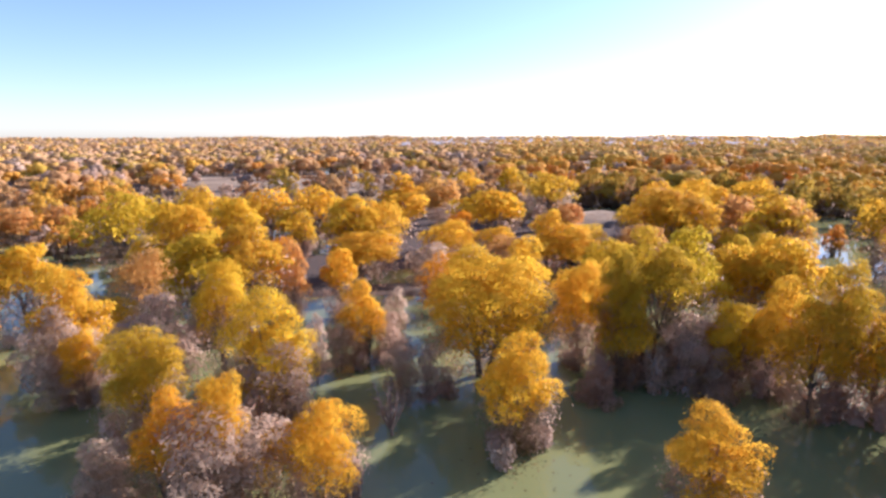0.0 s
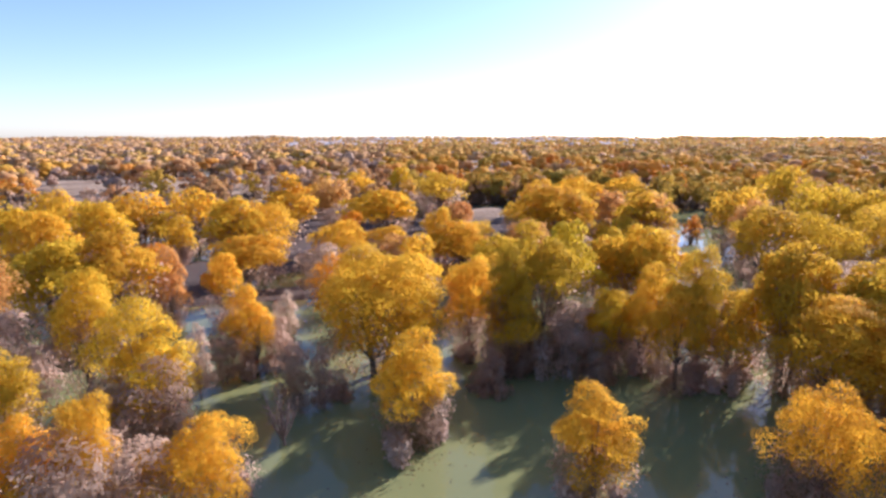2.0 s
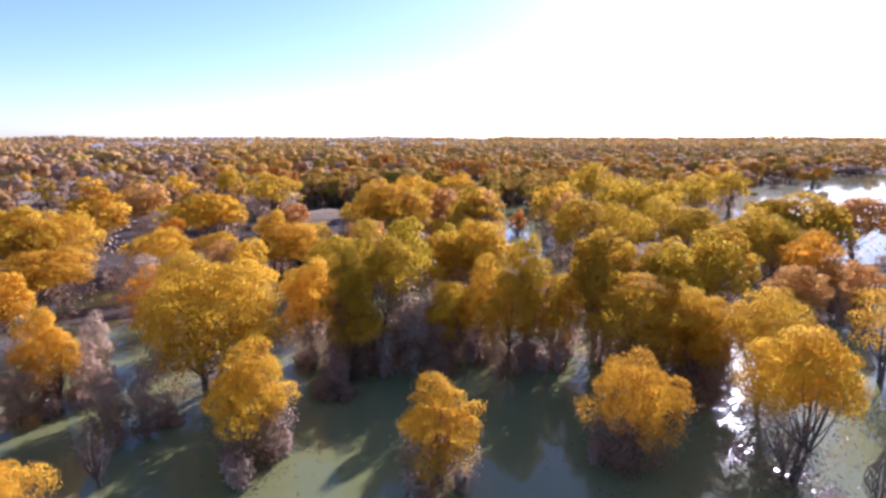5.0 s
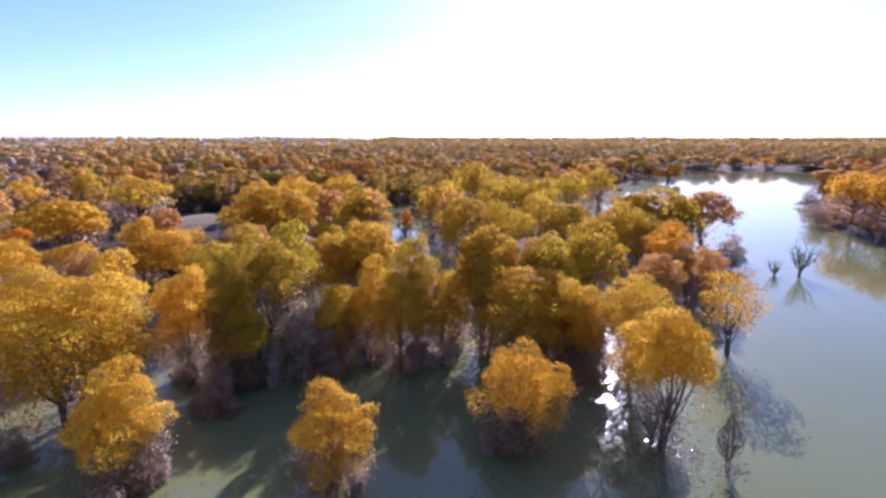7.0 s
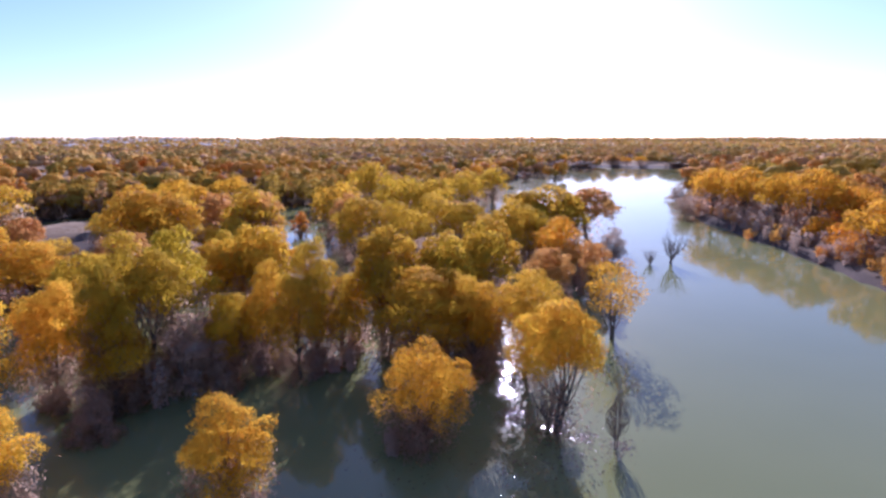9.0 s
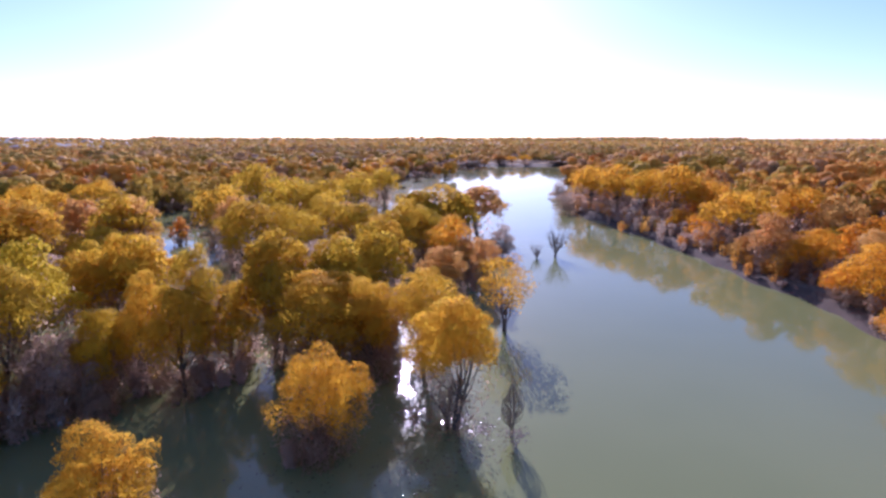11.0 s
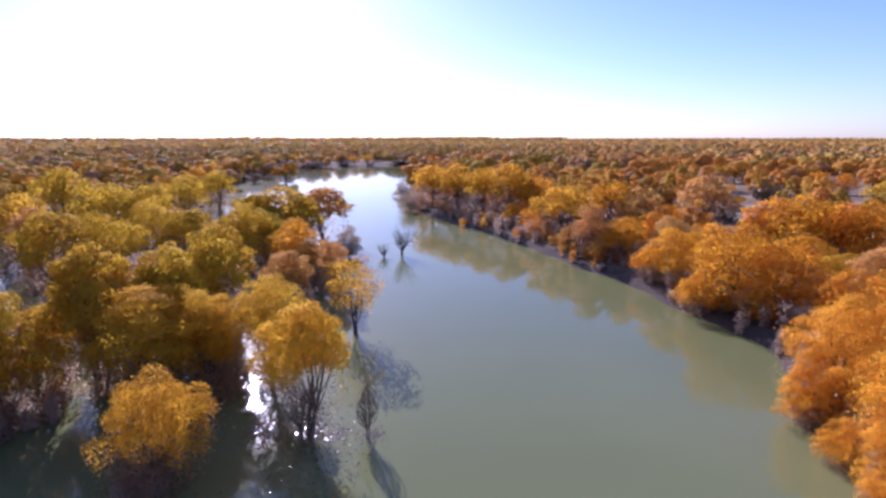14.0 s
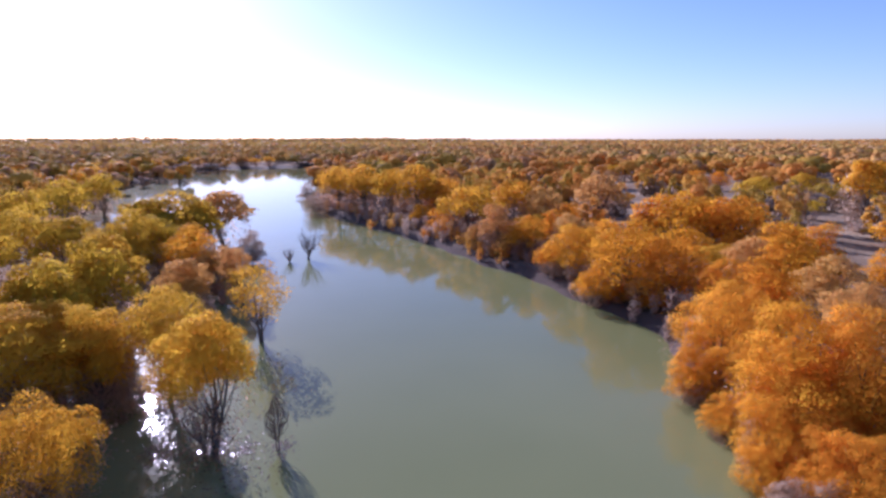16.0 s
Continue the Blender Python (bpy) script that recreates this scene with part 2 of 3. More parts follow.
# ---- trees ----
def tube(path, radii, sides=6):
    """Vertices and quads of a tapered tube along a path."""
    path = np.asarray(path, float)
    vs, fs = [], []
    for i, (c, r) in enumerate(zip(path, radii)):
        d = path[min(i + 1, len(path) - 1)] - path[max(i - 1, 0)]
        d /= np.linalg.norm(d) + 1e-9
        u = np.cross(d, (0.31, 0.95, 0.05))
        u /= np.linalg.norm(u) + 1e-9
        v = np.cross(d, u)
        a = np.linspace(0, 2 * math.pi, sides, endpoint=False)
        vs.append(c + r * (np.outer(np.cos(a), u) + np.outer(np.sin(a), v)))
        if i:
            o = (i - 1) * sides
            k = np.arange(sides)
            fs.append(np.stack([o + k, o + (k + 1) % sides, o + sides + (k + 1) % sides, o + sides + k], -1))
    return np.concatenate(vs), np.concatenate(fs)


def join(pieces):
    vs, fs, o = [], [], 0
    for v, f in pieces:
        vs.append(v)
        fs.append(f + o)
        o += len(v)
    return np.concatenate(vs), np.concatenate(fs)


def halved(piece):
    """The same faces as triangles."""
    v, f = piece
    return v, np.concatenate([f[:, [0, 1, 2]], f[:, [0, 2, 3]]])


def leaf_quads(centres, size, rng, out=None, loose=0.75, twiggy=False, tri=False):
    """A small kite of leaves at every centre, facing roughly out of its billow."""
    n = len(centres)
    nrm = rng.normal(size=(n, 3)) * loose + (0, 0, 0.2)
    if out is not None:
        nrm += out
        nrm *= np.where((nrm * out).sum(1, keepdims=True) < 0, -1, 1)
    nrm /= np.linalg.norm(nrm, axis=1, keepdims=True)
    t = rng.normal(size=(n, 3)) + ((0, 0, 1.6) if twiggy else (0, 0, 0))
    t -= (t * nrm).sum(1, keepdims=True) * nrm
    t /= np.linalg.norm(t, axis=1, keepdims=True)
    b = np.cross(nrm, t)
    s = size * rng.uniform(0.6, 1.35, (n, 1))
    w = s * (rng.uniform(0.2, 0.34, (n, 1)) if twiggy else rng.uniform(0.5, 0.9, (n, 1)))
    if tri:
        v = np.stack([centres + t * s * 1.15, centres + b * w - t * s * 0.6 + nrm * s * 0.2, centres - b * w * 0.95 - t * s * 0.75], 1)
        return v.reshape(-1, 3), np.arange(3 * n).reshape(n, 3)
    v = np.stack([centres + t * s, centres + b * w + nrm * s * 0.25, centres - t * s * 0.8, centres - b * w + nrm * s * 0.15], 1)
    return v.reshape(-1, 3), np.arange(4 * n).reshape(n, 4)


def lobes_of(rng, count, width, low, top, shape, swell=1.0):
    """Centres and radii of the billows of a crown, kept apart from one another; a round crown rises in several leaders of uneven height."""
    got = []
    leaders = [(0.0, 0.0, 1.0, 0.66)]
    if shape == "round":
        turn, n = rng.uniform(0, 6.28), rng.randint(3, 6)
        for k in range(n):
            a, q = turn + 6.28 * k / n + rng.uniform(-0.4, 0.4), rng.uniform(0.42, 0.62)
            leaders.append((q * math.cos(a), q * math.sin(a), rng.uniform(0.66, 0.98), rng.uniform(0.42, 0.56)))
    for k in range(count * 14):
        lx, ly, rise, share = leaders[rng.randint(len(leaders))]
        if shape != "round":
            lx, ly, rise, share = 0.0, 0.0, 1.0, 1.0
        peak = low + (top - low) * rise
        mid, half = (low + peak) / 2, (peak - low) / 2
        h = rng.uniform(-0.9, 0.95)
        if shape == "umbrella":
            h = rng.uniform(-0.5, 0.95)
            wide = math.sqrt(max(0.05, 1 - max(h, 0) ** 2)) * (1.0 if h > 0 else 0.92)
        elif shape == "cone":
            wide = (1 - (h + 0.85) / 1.9) * 1.05
        else:
            wide = math.sqrt(max(0.05, 1 - abs(h) ** 2.6))
        a, r = rng.uniform(0, 6.28), math.sqrt(rng.uniform(0.1, 1.0)) * wide * share
        rad = swell * rng.uniform(0.13, 0.25) * min(width, 0.75 * top)
        R = width / 2 - rad * 0.75
        c = np.array([R * (lx * (1 - 0.3 * h) + r * math.cos(a)), R * (ly * (1 - 0.3 * h) + r * math.sin(a)), mid + (half - rad * 0.7) * h])
        if all(np.linalg.norm(c - q) > 0.6 * (rad + s) for q, s in got):
            got.append((c, rad))
            if len(got) == count:
                break
    return got


def crown_points(rng, lobes, count, puffs=8, soft=0.13):
    """Leaf places on the outer skin of the billows and of the puffs on them, thinner below, and which way is out there."""
    subs = []
    for c, r in lobes:
        for _ in range(puffs):
            d = rng.normal(size=3)
            d[2] = d[2] * 0.8 + 0.25
            d /= np.linalg.norm(d)
            subs.append((c + d * r * rng.uniform(0.4, 0.72), r * rng.uniform(0.4, 0.66)))
    if not subs:
        subs = lobes
    centres, radii = np.array([p for p, _ in subs]), np.array([r for _, r in subs])
    pts, outs = [], []
    have = 0
    for _ in range(6):
        pick = rng.choice(len(subs), count, p=radii ** 2 / (radii ** 2).sum())
        d = rng.normal(size=(count, 3))
        d /= np.linalg.norm(d, axis=1, keepdims=True)
        low = d[:, 2] < -0.1
        d[low & (rng.uniform(size=count) < 0.6), 2] *= -1
        p = centres[pick] + d * (radii[pick] * (1 + rng.normal(0, soft, count)))[:, None] * np.array([1, 1, 0.88])
        gap = (p * p).sum(1)[:, None] - 2 * p @ centres.T + (centres * centres).sum(1)[None]
        gap = gap - (0.86 * radii[None]) ** 2
        gap[np.arange(count), pick] = 1.0
        open_air = (gap.min(1) > 0) | (rng.uniform(size=count) < 0.15)
        pts.append(p[open_air])
        outs.append(d[open_air])
        have += int(open_air.sum())
        if have >= count:
            break
    pts, d = np.concatenate(pts)[:count], np.concatenate(outs)[:count]
    far_out = pts - pts.mean(0)
    far_out /= np.abs(far_out).max(0) + 1e-6
    far_out /= np.linalg.norm(far_out, axis=1, keepdims=True) + 1e-6
    return pts, 0.65 * d + 0.55 * far_out


def skirt_points(rng, count, width, low, high):
    """Places of the dry twigs that fill a tree below and among its lower leaves: many uneven sheaves that spread upwards."""
    sheaves = rng.randint(22, 30)
    a, q = rng.uniform(0, 6.28, sheaves), np.sqrt(rng.uniform(0.03, 1, sheaves))
    top = high * rng.uniform(0.62, 1.15, sheaves) * (1.1 - 0.3 * q)
    pick = rng.randint(sheaves, size=count)
    t = rng.uniform(0, 1, count) ** 0.85
    reach = width * 0.42 * q[pick] * (0.5 + 0.5 * np.minimum(1, t * 1.5))
    spread = width * 0.055 * (0.7 + 0.6 * t)
    x = np.cos(a)[pick] * reach + rng.normal(0, 1, count) * spread
    y = np.sin(a)[pick] * reach + rng.normal(0, 1, count) * spread
    out = np.stack([x, y, 0 * x + 0.25 * width], -1)
    return np.stack([x, y, low + (top[pick] - low) * t], -1), out / np.linalg.norm(out, axis=1, keepdims=True)


def skeleton(rng, height, lobes, stems, girth, twigs=0):
    """Trunk, limbs to the billows and, for bare trees, twigs."""
    trunks, limbs = [], []
    for s in range(stems):
        a = rng.uniform(0, 6.28)
        lean = rng.uniform(0.05, 0.16) * height * (1 if stems > 1 else 0.4)
        foot = np.array([math.cos(a), math.sin(a), 0]) * (0.25 if stems > 1 else 0.0)
        tip = foot + np.array([lean * math.cos(a), lean * math.sin(a), height * 0.66])
        path = [foot + (tip - foot) * t + np.array([math.sin(t * 5 + s), math.cos(t * 4 + s), 0]) * 0.018 * height * t for t in np.linspace(0, 1, 8)]
        path[0] = path[0] - np.array([0, 0, 1.0])
        trunks.append((path, [girth * (1.25, 1, 0.85, 0.72, 0.58, 0.44, 0.3, 0.14)[i] for i in range(8)]))
    for i, (c, r) in enumerate(lobes):
        path = trunks[i % stems][0]
        start = path[min(6, max(2, int(7 * (0.22 + 0.5 * c[2] / height * rng.uniform(0.6, 1.0)))))]
        mids = [start + (c - start) * t + np.array([0, 0, -0.05 * height * math.sin(t * 3.1)]) for t in np.linspace(0, 1, 5)]
        limbs.append((mids, [girth * g for g in (0.42, 0.33, 0.24, 0.15, 0.06)]))
        for k in range(twigs):
            d = rng.normal(size=3)
            d[2] = abs(d[2]) * 0.8 + 0.25
            d /= np.linalg.norm(d)
            o = mids[2 + k % 3]
            limbs.append(([o, o + d * r * 0.6 + rng.normal(size=3) * 0.06, o + d * r * 1.15], [girth * 0.16, girth * 0.11, girth * 0.05]))
    return join([tube(p, g, 7) for p, g in trunks] + [tube(p, g, 3) for p, g in limbs])


def lump(centre, radius, rng, fine):
    """A rough closed tuft inside a billow."""
    k = np.linspace(-1, 1, 3 if fine else 2)
    v, f, at = [], [], {}
    for axis in range(3):
        for end in (-1, 1):
            for i in range(len(k) - 1):
                for j in range(len(k) - 1):
                    ring = [(k[i], k[j]), (k[i + 1], k[j]), (k[i + 1], k[j + 1]), (k[i], k[j + 1])]
                    face = []
                    for a, b in ring if end > 0 else ring[::-1]:
                        q = [a, b]
                        q.insert(axis, end)
                        q = tuple(q)
                        if q not in at:
                            at[q] = len(v)
                            w = np.array(q, float)
                            v.append(centre + w / np.linalg.norm(w) * radius * rng.uniform(0.8, 1.12) * np.array([1, 1, 0.85]))
                        face.append(at[q])
                    f.append(face if axis != 1 else face[::-1])
    return np.array(v), np.array(f)


BASE_H, BASE_W = 10.0, 6.5


def tree_kind(seed, shape, count, size, billows, stems, low, twigs=0, girth=0.2, spread=BASE_W, skirt=0.0, soft=0.21):
    """Meshes of one tree form, 10 m high, 6.5 m wide unless told: wood, leaves and the dry twigs below them."""
    rng = np.random.RandomState(seed)
    lobes = lobes_of(rng, billows, spread, BASE_H * low, BASE_H, shape)
    wood = skeleton(rng, BASE_H, lobes, stems, girth, twigs)
    if not count:
        return wood, None, None, None, None
    pts, out = crown_points(rng, lobes, count, soft=soft)
    if skirt > 0.5:
        frayed = pts[:, 2] / BASE_H - low - 0.06 * np.sin(pts[:, 0] * 2.1 + seed) - 0.06 * np.sin(pts[:, 1] * 1.7)
        keep = rng.uniform(size=len(pts)) < 0.12 + 0.88 * smooth(frayed, -0.05, 0.36)
        pts, out = pts[keep], out[keep]
    leaf = leaf_quads(pts, size, rng, out, 0.2 + 1.3 * soft, twigs > 5, tri=True)
    lie = np.repeat(out + rng.normal(0, 0.13, out.shape), 3, 0)
    dry, dry_lie = None, None
    if skirt:
        p, o = skirt_points(rng, int((500 + 0.24 * count) * skirt), spread * 0.98, 0.05, BASE_H * (low + 0.36))
        dry = leaf_quads(p, 0.05 + size * 1.15, rng, o, 0.7, True, tri=True)
        dry_lie = np.repeat(o + rng.normal(0, 0.35, o.shape), 3, 0)
    return wood, leaf, lie, dry, dry_lie


FORMS = {}


def form(key, *args, **kw):
    """Keep the meshes of a form, made once and shared."""
    wood, leaf, lie, dry, dry_lie = tree_kind(*args, **kw)
    made = [mesh_object("trunk", *wood, [BARK]),
            mesh_object("crown", *leaf, [LEAVES["gold"]], normals=lie) if leaf else None,
            mesh_object("twig_skirt", *dry, [DRY], normals=dry_lie) if dry else None]
    FORMS[key] = [o and o.data for o in made] + [kw.get("spread", BASE_W)]
    for o in made:
        if o:
            bpy.data.objects.remove(o)


# leaves and their size near by, farther off and far away
GRADES = {"near": (24500, 0.069), "mid": (8400, 0.119), "far": (2700, 0.21)}
for grade, (many, small) in GRADES.items():
    for k in range(5):
        form((grade + " full", k), 11 + k, ("round", "round", "umbrella", "round", "cone")[k], many, small, 17 + k, 1 + (k == 3), (0.30, 0.27, 0.36, 0.31, 0.25)[k], skirt=1.0)
    for k in range(3):
        form((grade + " wide", k), 111 + k, "round", int(1.3 * many), small, 28 + 2 * k, 2, 0.34, girth=0.2, spread=10.0, skirt=0.9)
        form((grade + " grove", k), 71 + k, "round", many, small, 20 + k, 2, 0.43, twigs=2, girth=0.17, skirt=1.0)
        form((grade + " bush", k), 131 + k, "round", many, small, 24 + k, 2, 0.10, girth=0.17, skirt=0.55, soft=0.24)
    for k in range(2):
        form((grade + " high", k), 21 + k, "round", int(1.1 * many), small, 22, 2 - k, (0.27, 0.30)[k], girth=0.17, skirt=0.35)
        form((grade + " crest", k), 27 + k, "umbrella", int(1.1 * many), small, 22, 2, 0.42, girth=0.17, skirt=0.3)
        form((grade + " dome", k), 151 + k, "dome", int(1.3 * many), small, 26, 2 - k, 0.22, girth=0.2, skirt=0.3)
        form((grade + " broad", k), 141 + k, "round", int(1.3 * many), small, 34 + 2 * k, 3, 0.15, girth=0.2, spread=10.0, skirt=0.55, soft=0.24)
form(("mid airy", 0), 161, "dome", 3000, 0.11, 24, 2, 0.28, twigs=5, girth=0.15, soft=0.34)
for k in range(3):
    form(("sparse", k), 51 + k, ("round", "cone", "round")[k], 9500, 0.16, 20, 2, (0.08, 0.03, 0.10)[k], twigs=8, girth=0.12)


def dead_tree():
    """A leafless drowned tree: a short trunk and a round head of bowed limbs with fine twigs."""
    rng = np.random.RandomState(64)
    pieces = [tube([(0, 0, -1), (0.15, 0.05, 1.5), (0.1, -0.1, 3.2)], (0.34, 0.28, 0.22), 7)]
    for k in range(13):
        a, lean, long = 2.4 * k + rng.uniform(-0.3, 0.3), rng.uniform(0.12, 0.85), rng.uniform(4.2, 6.4)
        path = []
        for t in np.linspace(0, 1, 6):
            tilt = lean * (1 - 0.45 * t)
            path.append(np.array([0.1 + long * t * math.sin(tilt) * math.cos(a + 0.4 * t), -0.1 + long * t * math.sin(tilt) * math.sin(a + 0.4 * t), 2.0 + 0.09 * k + long * t * math.cos(tilt)]))
        pieces.append(tube(path, (0.15, 0.13, 0.11, 0.09, 0.06, 0.03), 4))
        for q in range(9):
            o = path[2 + q % 4]
            d = rng.normal(size=3) * (0.8, 0.8, 0.5) + (0.5 * math.cos(a), 0.5 * math.sin(a), 0.8)
            d *= rng.uniform(0.9, 1.9) / np.linalg.norm(d)
            pieces.append(tube([o, o + d * 0.55 + rng.normal(size=3) * 0.1, o + d], (0.06, 0.045, 0.02), 3))
    trunk = mesh_object("trunk", *join(pieces), [TWIG])
    FORMS[("leafless", 0)] = (trunk.data, None, None, BASE_W)
    bpy.data.objects.remove(trunk)


def whip_tree():
    """A slender leafless tree: two stems and an egg of upright bowed twigs."""
    rng = np.random.RandomState(66)
    pieces = []
    for s in (-1, 1):
        pieces.append(tube([(0.15 * s, 0, -1), (0.3 * s, 0.1, 2.0), (0.55 * s, -0.1, 4.5), (0.5 * s, 0.1, 7.5), (0.15 * s, 0, 9.6)], (0.17, 0.15, 0.11, 0.07, 0.02), 5))
    for k in range(64):
        a, low, top, bow = rng.uniform(0, 6.28), rng.uniform(2.6, 5.5), rng.uniform(7.5, 10.0), rng.uniform(0.8, 2.9)
        path = []
        for t in np.linspace(0, 1, 7):
            r = 0.25 + bow * math.sin(3.14 * t ** 0.85) ** 0.9 * (1 - 0.25 * t)
            path.append((r * math.cos(a + 0.3 * t), r * math.sin(a + 0.3 * t), low + (top - low) * t))
        pieces.append(tube(path, (0.055, 0.05, 0.045, 0.04, 0.035, 0.03, 0.02), 3))
    trunk = mesh_object("trunk", *join(pieces), [TWIG])
    FORMS[("leafless", 1)] = (trunk.data, None, None, BASE_W)
    bpy.data.objects.remove(trunk)


whip_tree()
dead_tree()

HUES = {
    "amber": "amber yellow",
    "gold": "golden yellow",
    "orange": "deep orange",
    "tawny": "tawny orange",
    "lime": "yellow green",
    "ochre": "orange yellow",
    "olive": "olive yellow",
    "peach": "peach brown",
}
SHAPES = {
    "full": "with round crown over dry twigs",
    "wide": "with broad crown over dry twigs",
    "grove": "with tall crown over dry twigs",
    "high": "with high dense crown",
    "crest": "with umbrella crown",
    "dome": "with large domed crown",
    "airy": "with thin crown and bare limbs",
    "bush": "leafy to the ground",
    "broad": "broad and leafy to the ground",
}
L, W, C = "lime", "tawny", "ochre"
G, A, O, V, P, B, D, T = "gold", "amber", "orange", "olive", "peach", "bare", "leafless", "thin"
planted, brushy = [], []
dice = random.Random(7)


def plant(kind, x, y, height, width, habit="full"):
    """One poplar at its place, with its height and the width of its crown; where crowns merge, two stand side by side."""
    if width > 1.3 * height and height > 6 and habit == "full":
        d = math.hypot(x, y)
        for k in (-0.29, 0.29):
            plant(kind, x + k * width * y / d, y - k * width * x / d, height * dice.uniform(0.9, 1.0), width * 0.6, habit)
        return None
    width = min(width * 1.12, 13)
    dist = math.hypot(x, y)
    root = new("poplar_tree")
    root.empty_display_size = 0.5
    z = max(float(land(np.array([x]), np.array([y]))[0]), -0.7)
    banked = float(right_bank(np.array([x]), np.array([y]))[0]) > -3
    spot = "beside the river" if banked else "in shallow water" if z < 0 else "on sandy ground"
    if kind == "bare":
        key, label = ("sparse", dice.randrange(3)), "pinkish grey, almost leafless tree with fine twigs " + spot
    elif kind in ("leafless", "thin"):
        key = ("leafless", 1 if kind == "thin" else 0)
        label = "slender leafless tree with upright brown twigs in the water" if kind == "thin" else "grey brown leafless drowned tree standing in the river"
    else:
        grade = "near" if dist < 48 else "mid" if dist < 92 else "far"
        leafy = kind in ("orange", "amber", "tawny") and habit in ("full", "wide") and (kind != "amber" or y < -12)
        if habit == "full" and height > 10.2 and not leafy:
            habit = "grove"
        if habit in ("full", "grove") and width > 0.85 * height:
            habit = "wide"
        if leafy:
            habit = "broad" if habit == "wide" else "bush"
        slim = height / width > 2.1
        pick = dice.choice((0, 1, 4) if slim else (0, 1, 2, 3)) if habit == "full" else dice.randrange(3 if habit in ("grove", "wide", "bush") else 1 if habit == "airy" else 2)
        key = (grade + " " + habit, pick)
        label = HUES[kind] + " poplar " + SHAPES[habit] + " " + spot
    wood, leaf, dry, base = FORMS[key]
    s = width / base * 1.06
    root.matrix_basis = Matrix.LocRotScale((x, y, z), Euler((0, 0, dice.uniform(0, 6.28))), (s, s, (height - z) / BASE_H))
    tagged(root, label, "tree", "poplars of the river bank" if banked else "poplars of the flooded forest")
    trunk = new("trunk", wood)
    trunk.parent = root
    if leaf:
        crown = new("crown", leaf)
        crown.parent = root
        crown.material_slots[0].link = "OBJECT"
        crown.material_slots[0].material = LEAVES[kind]
    if dry:
        twigs = new("twig_skirt", dry)
        twigs.parent = root
        tagged(twigs, "dull mauve brown bare lower twigs", kind="stuff")
    if kind in ("bare", "thin"):
        trunk.material_slots[0].link = "OBJECT"
        trunk.material_slots[0].material = TWIG
    planted.append((x, y, width))
    if habit in ("full", "grove", "wide") and math.hypot(x - 36, y - 23) > 9 and float(right_bank(np.array([x]), np.array([y]))[0]) < -6 and kind not in ("leafless", "thin", "bare"):
        brushy.append((x, y, width * 0.75, 1.0))
    return root


# near trees in the flooded clearing
plant(B, -18.0, 26.7, 5.2, 4.0)
plant(A, -14.7, 27.5, 6.8, 3.7)
plant(B, -11.1, 26.2, 6.8, 6.4)
plant(G, -11.7, 27.4, 8.0, 2.9)
plant(A, -6.5, 27.1, 6.3, 5.5)
plant(G, 14.1, 25.2, 6.7, 4.4)
plant(A, 5.1, 33.0, 7.9, 5.1)
plant(G, 3.9, 44.5, 11.2, 9.0, "dome")
plant(A, -6.6, 46.7, 7.8, 4.2)
plant(L, -19.3, 34.0, 8.0, 5.2)
plant(B, -21.4, 39.8, 9.0, 6.4)
plant(A, -26.8, 39.3, 6.0, 3.0)
plant(G, -16.6, 41.8, 10.9, 4.4)
plant(G, -11.4, 35.6, 10.0, 5.4)
plant(B, -11.3, 34.6, 7.0, 5.7)
plant(B, -2.6, 39.1, 5.7, 2.5)
plant(B, -9.8, 42.7, 6.5, 1.8)
plant(D, -3.2, 34.6, 4.0, 2.4)
plant(G, -39.8, 52.5, 10.5, 6.0)
plant(G, -29.9, 43.5, 10.0, 6.0)
plant(B, -29.2, 40.0, 8.0, 5.1)
plant(B, -28.0, 38.3, 4.0, 2.5)
plant(B, -4.0, 50.0, 6.4, 2.4)
plant(B, -0.7, 39.4, 5.1, 2.1)
plant(B, 0.7, 40.5, 2.8, 1.8)
plant(B, -4.3, 47.3, 5.3, 3.0)
plant(B, -8.5, 44.9, 5.1, 2.4)

# gold and olive groves beyond the clearing
plant(V, -46.5, 82.1, 12.7, 12.6)
plant(G, -37.0, 75.4, 12.0, 5.4)
plant(G, -42.2, 98.7, 12.0, 9.6)
plant(G, -31.2, 67.5, 12.0, 6.6)
plant(G, -28.6, 76.5, 12.0, 7.5)
plant(V, -23.1, 53.2, 11.5, 7.2)
plant(V, -19.0, 55.6, 11.5, 7.2)
plant(P, -32.6, 60.3, 8.0, 6.3)
plant(P, -15.9, 59.5, 9.0, 3.1)
plant(A, -31.9, 104.0, 11.0, 11.7)
plant(A, -22.9, 103.8, 11.5, 10.6)
plant(G, -11.8, 78.1, 12.0, 8.1)
plant(G, -6.8, 107.6, 13.0, 10.1, "high")
plant(G, -9.3, 80.5, 11.5, 10.0)
plant(G, -9.6, 69.0, 7.9, 9.0, "crest")
plant(A, -10.8, 59.7, 8.0, 3.8)
plant(P, 0.9, 125.6, 11.0, 8.3, "high")
plant(A, 9.2, 158.9, 10.5, 8.4)
plant(A, 8.9, 96.2, 10.7, 12.1, "crest")
plant(A, 1.4, 79.7, 8.5, 7.4)
plant(G, 22.3, 166.6, 11.0, 7.6)
plant(V, 26.4, 128.6, 12.5, 11.2)
plant(G, 15.6, 77.1, 10.0, 4.8)
plant(A, 18.0, 74.6, 8.4, 8.6, "high")
plant(A, 9.1, 57.8, 9.5, 5.8)
plant(P, 47.5, 112.5, 10.0, 9.5)
plant(G, 35.3, 83.6, 12.0, 13.0, "crest")
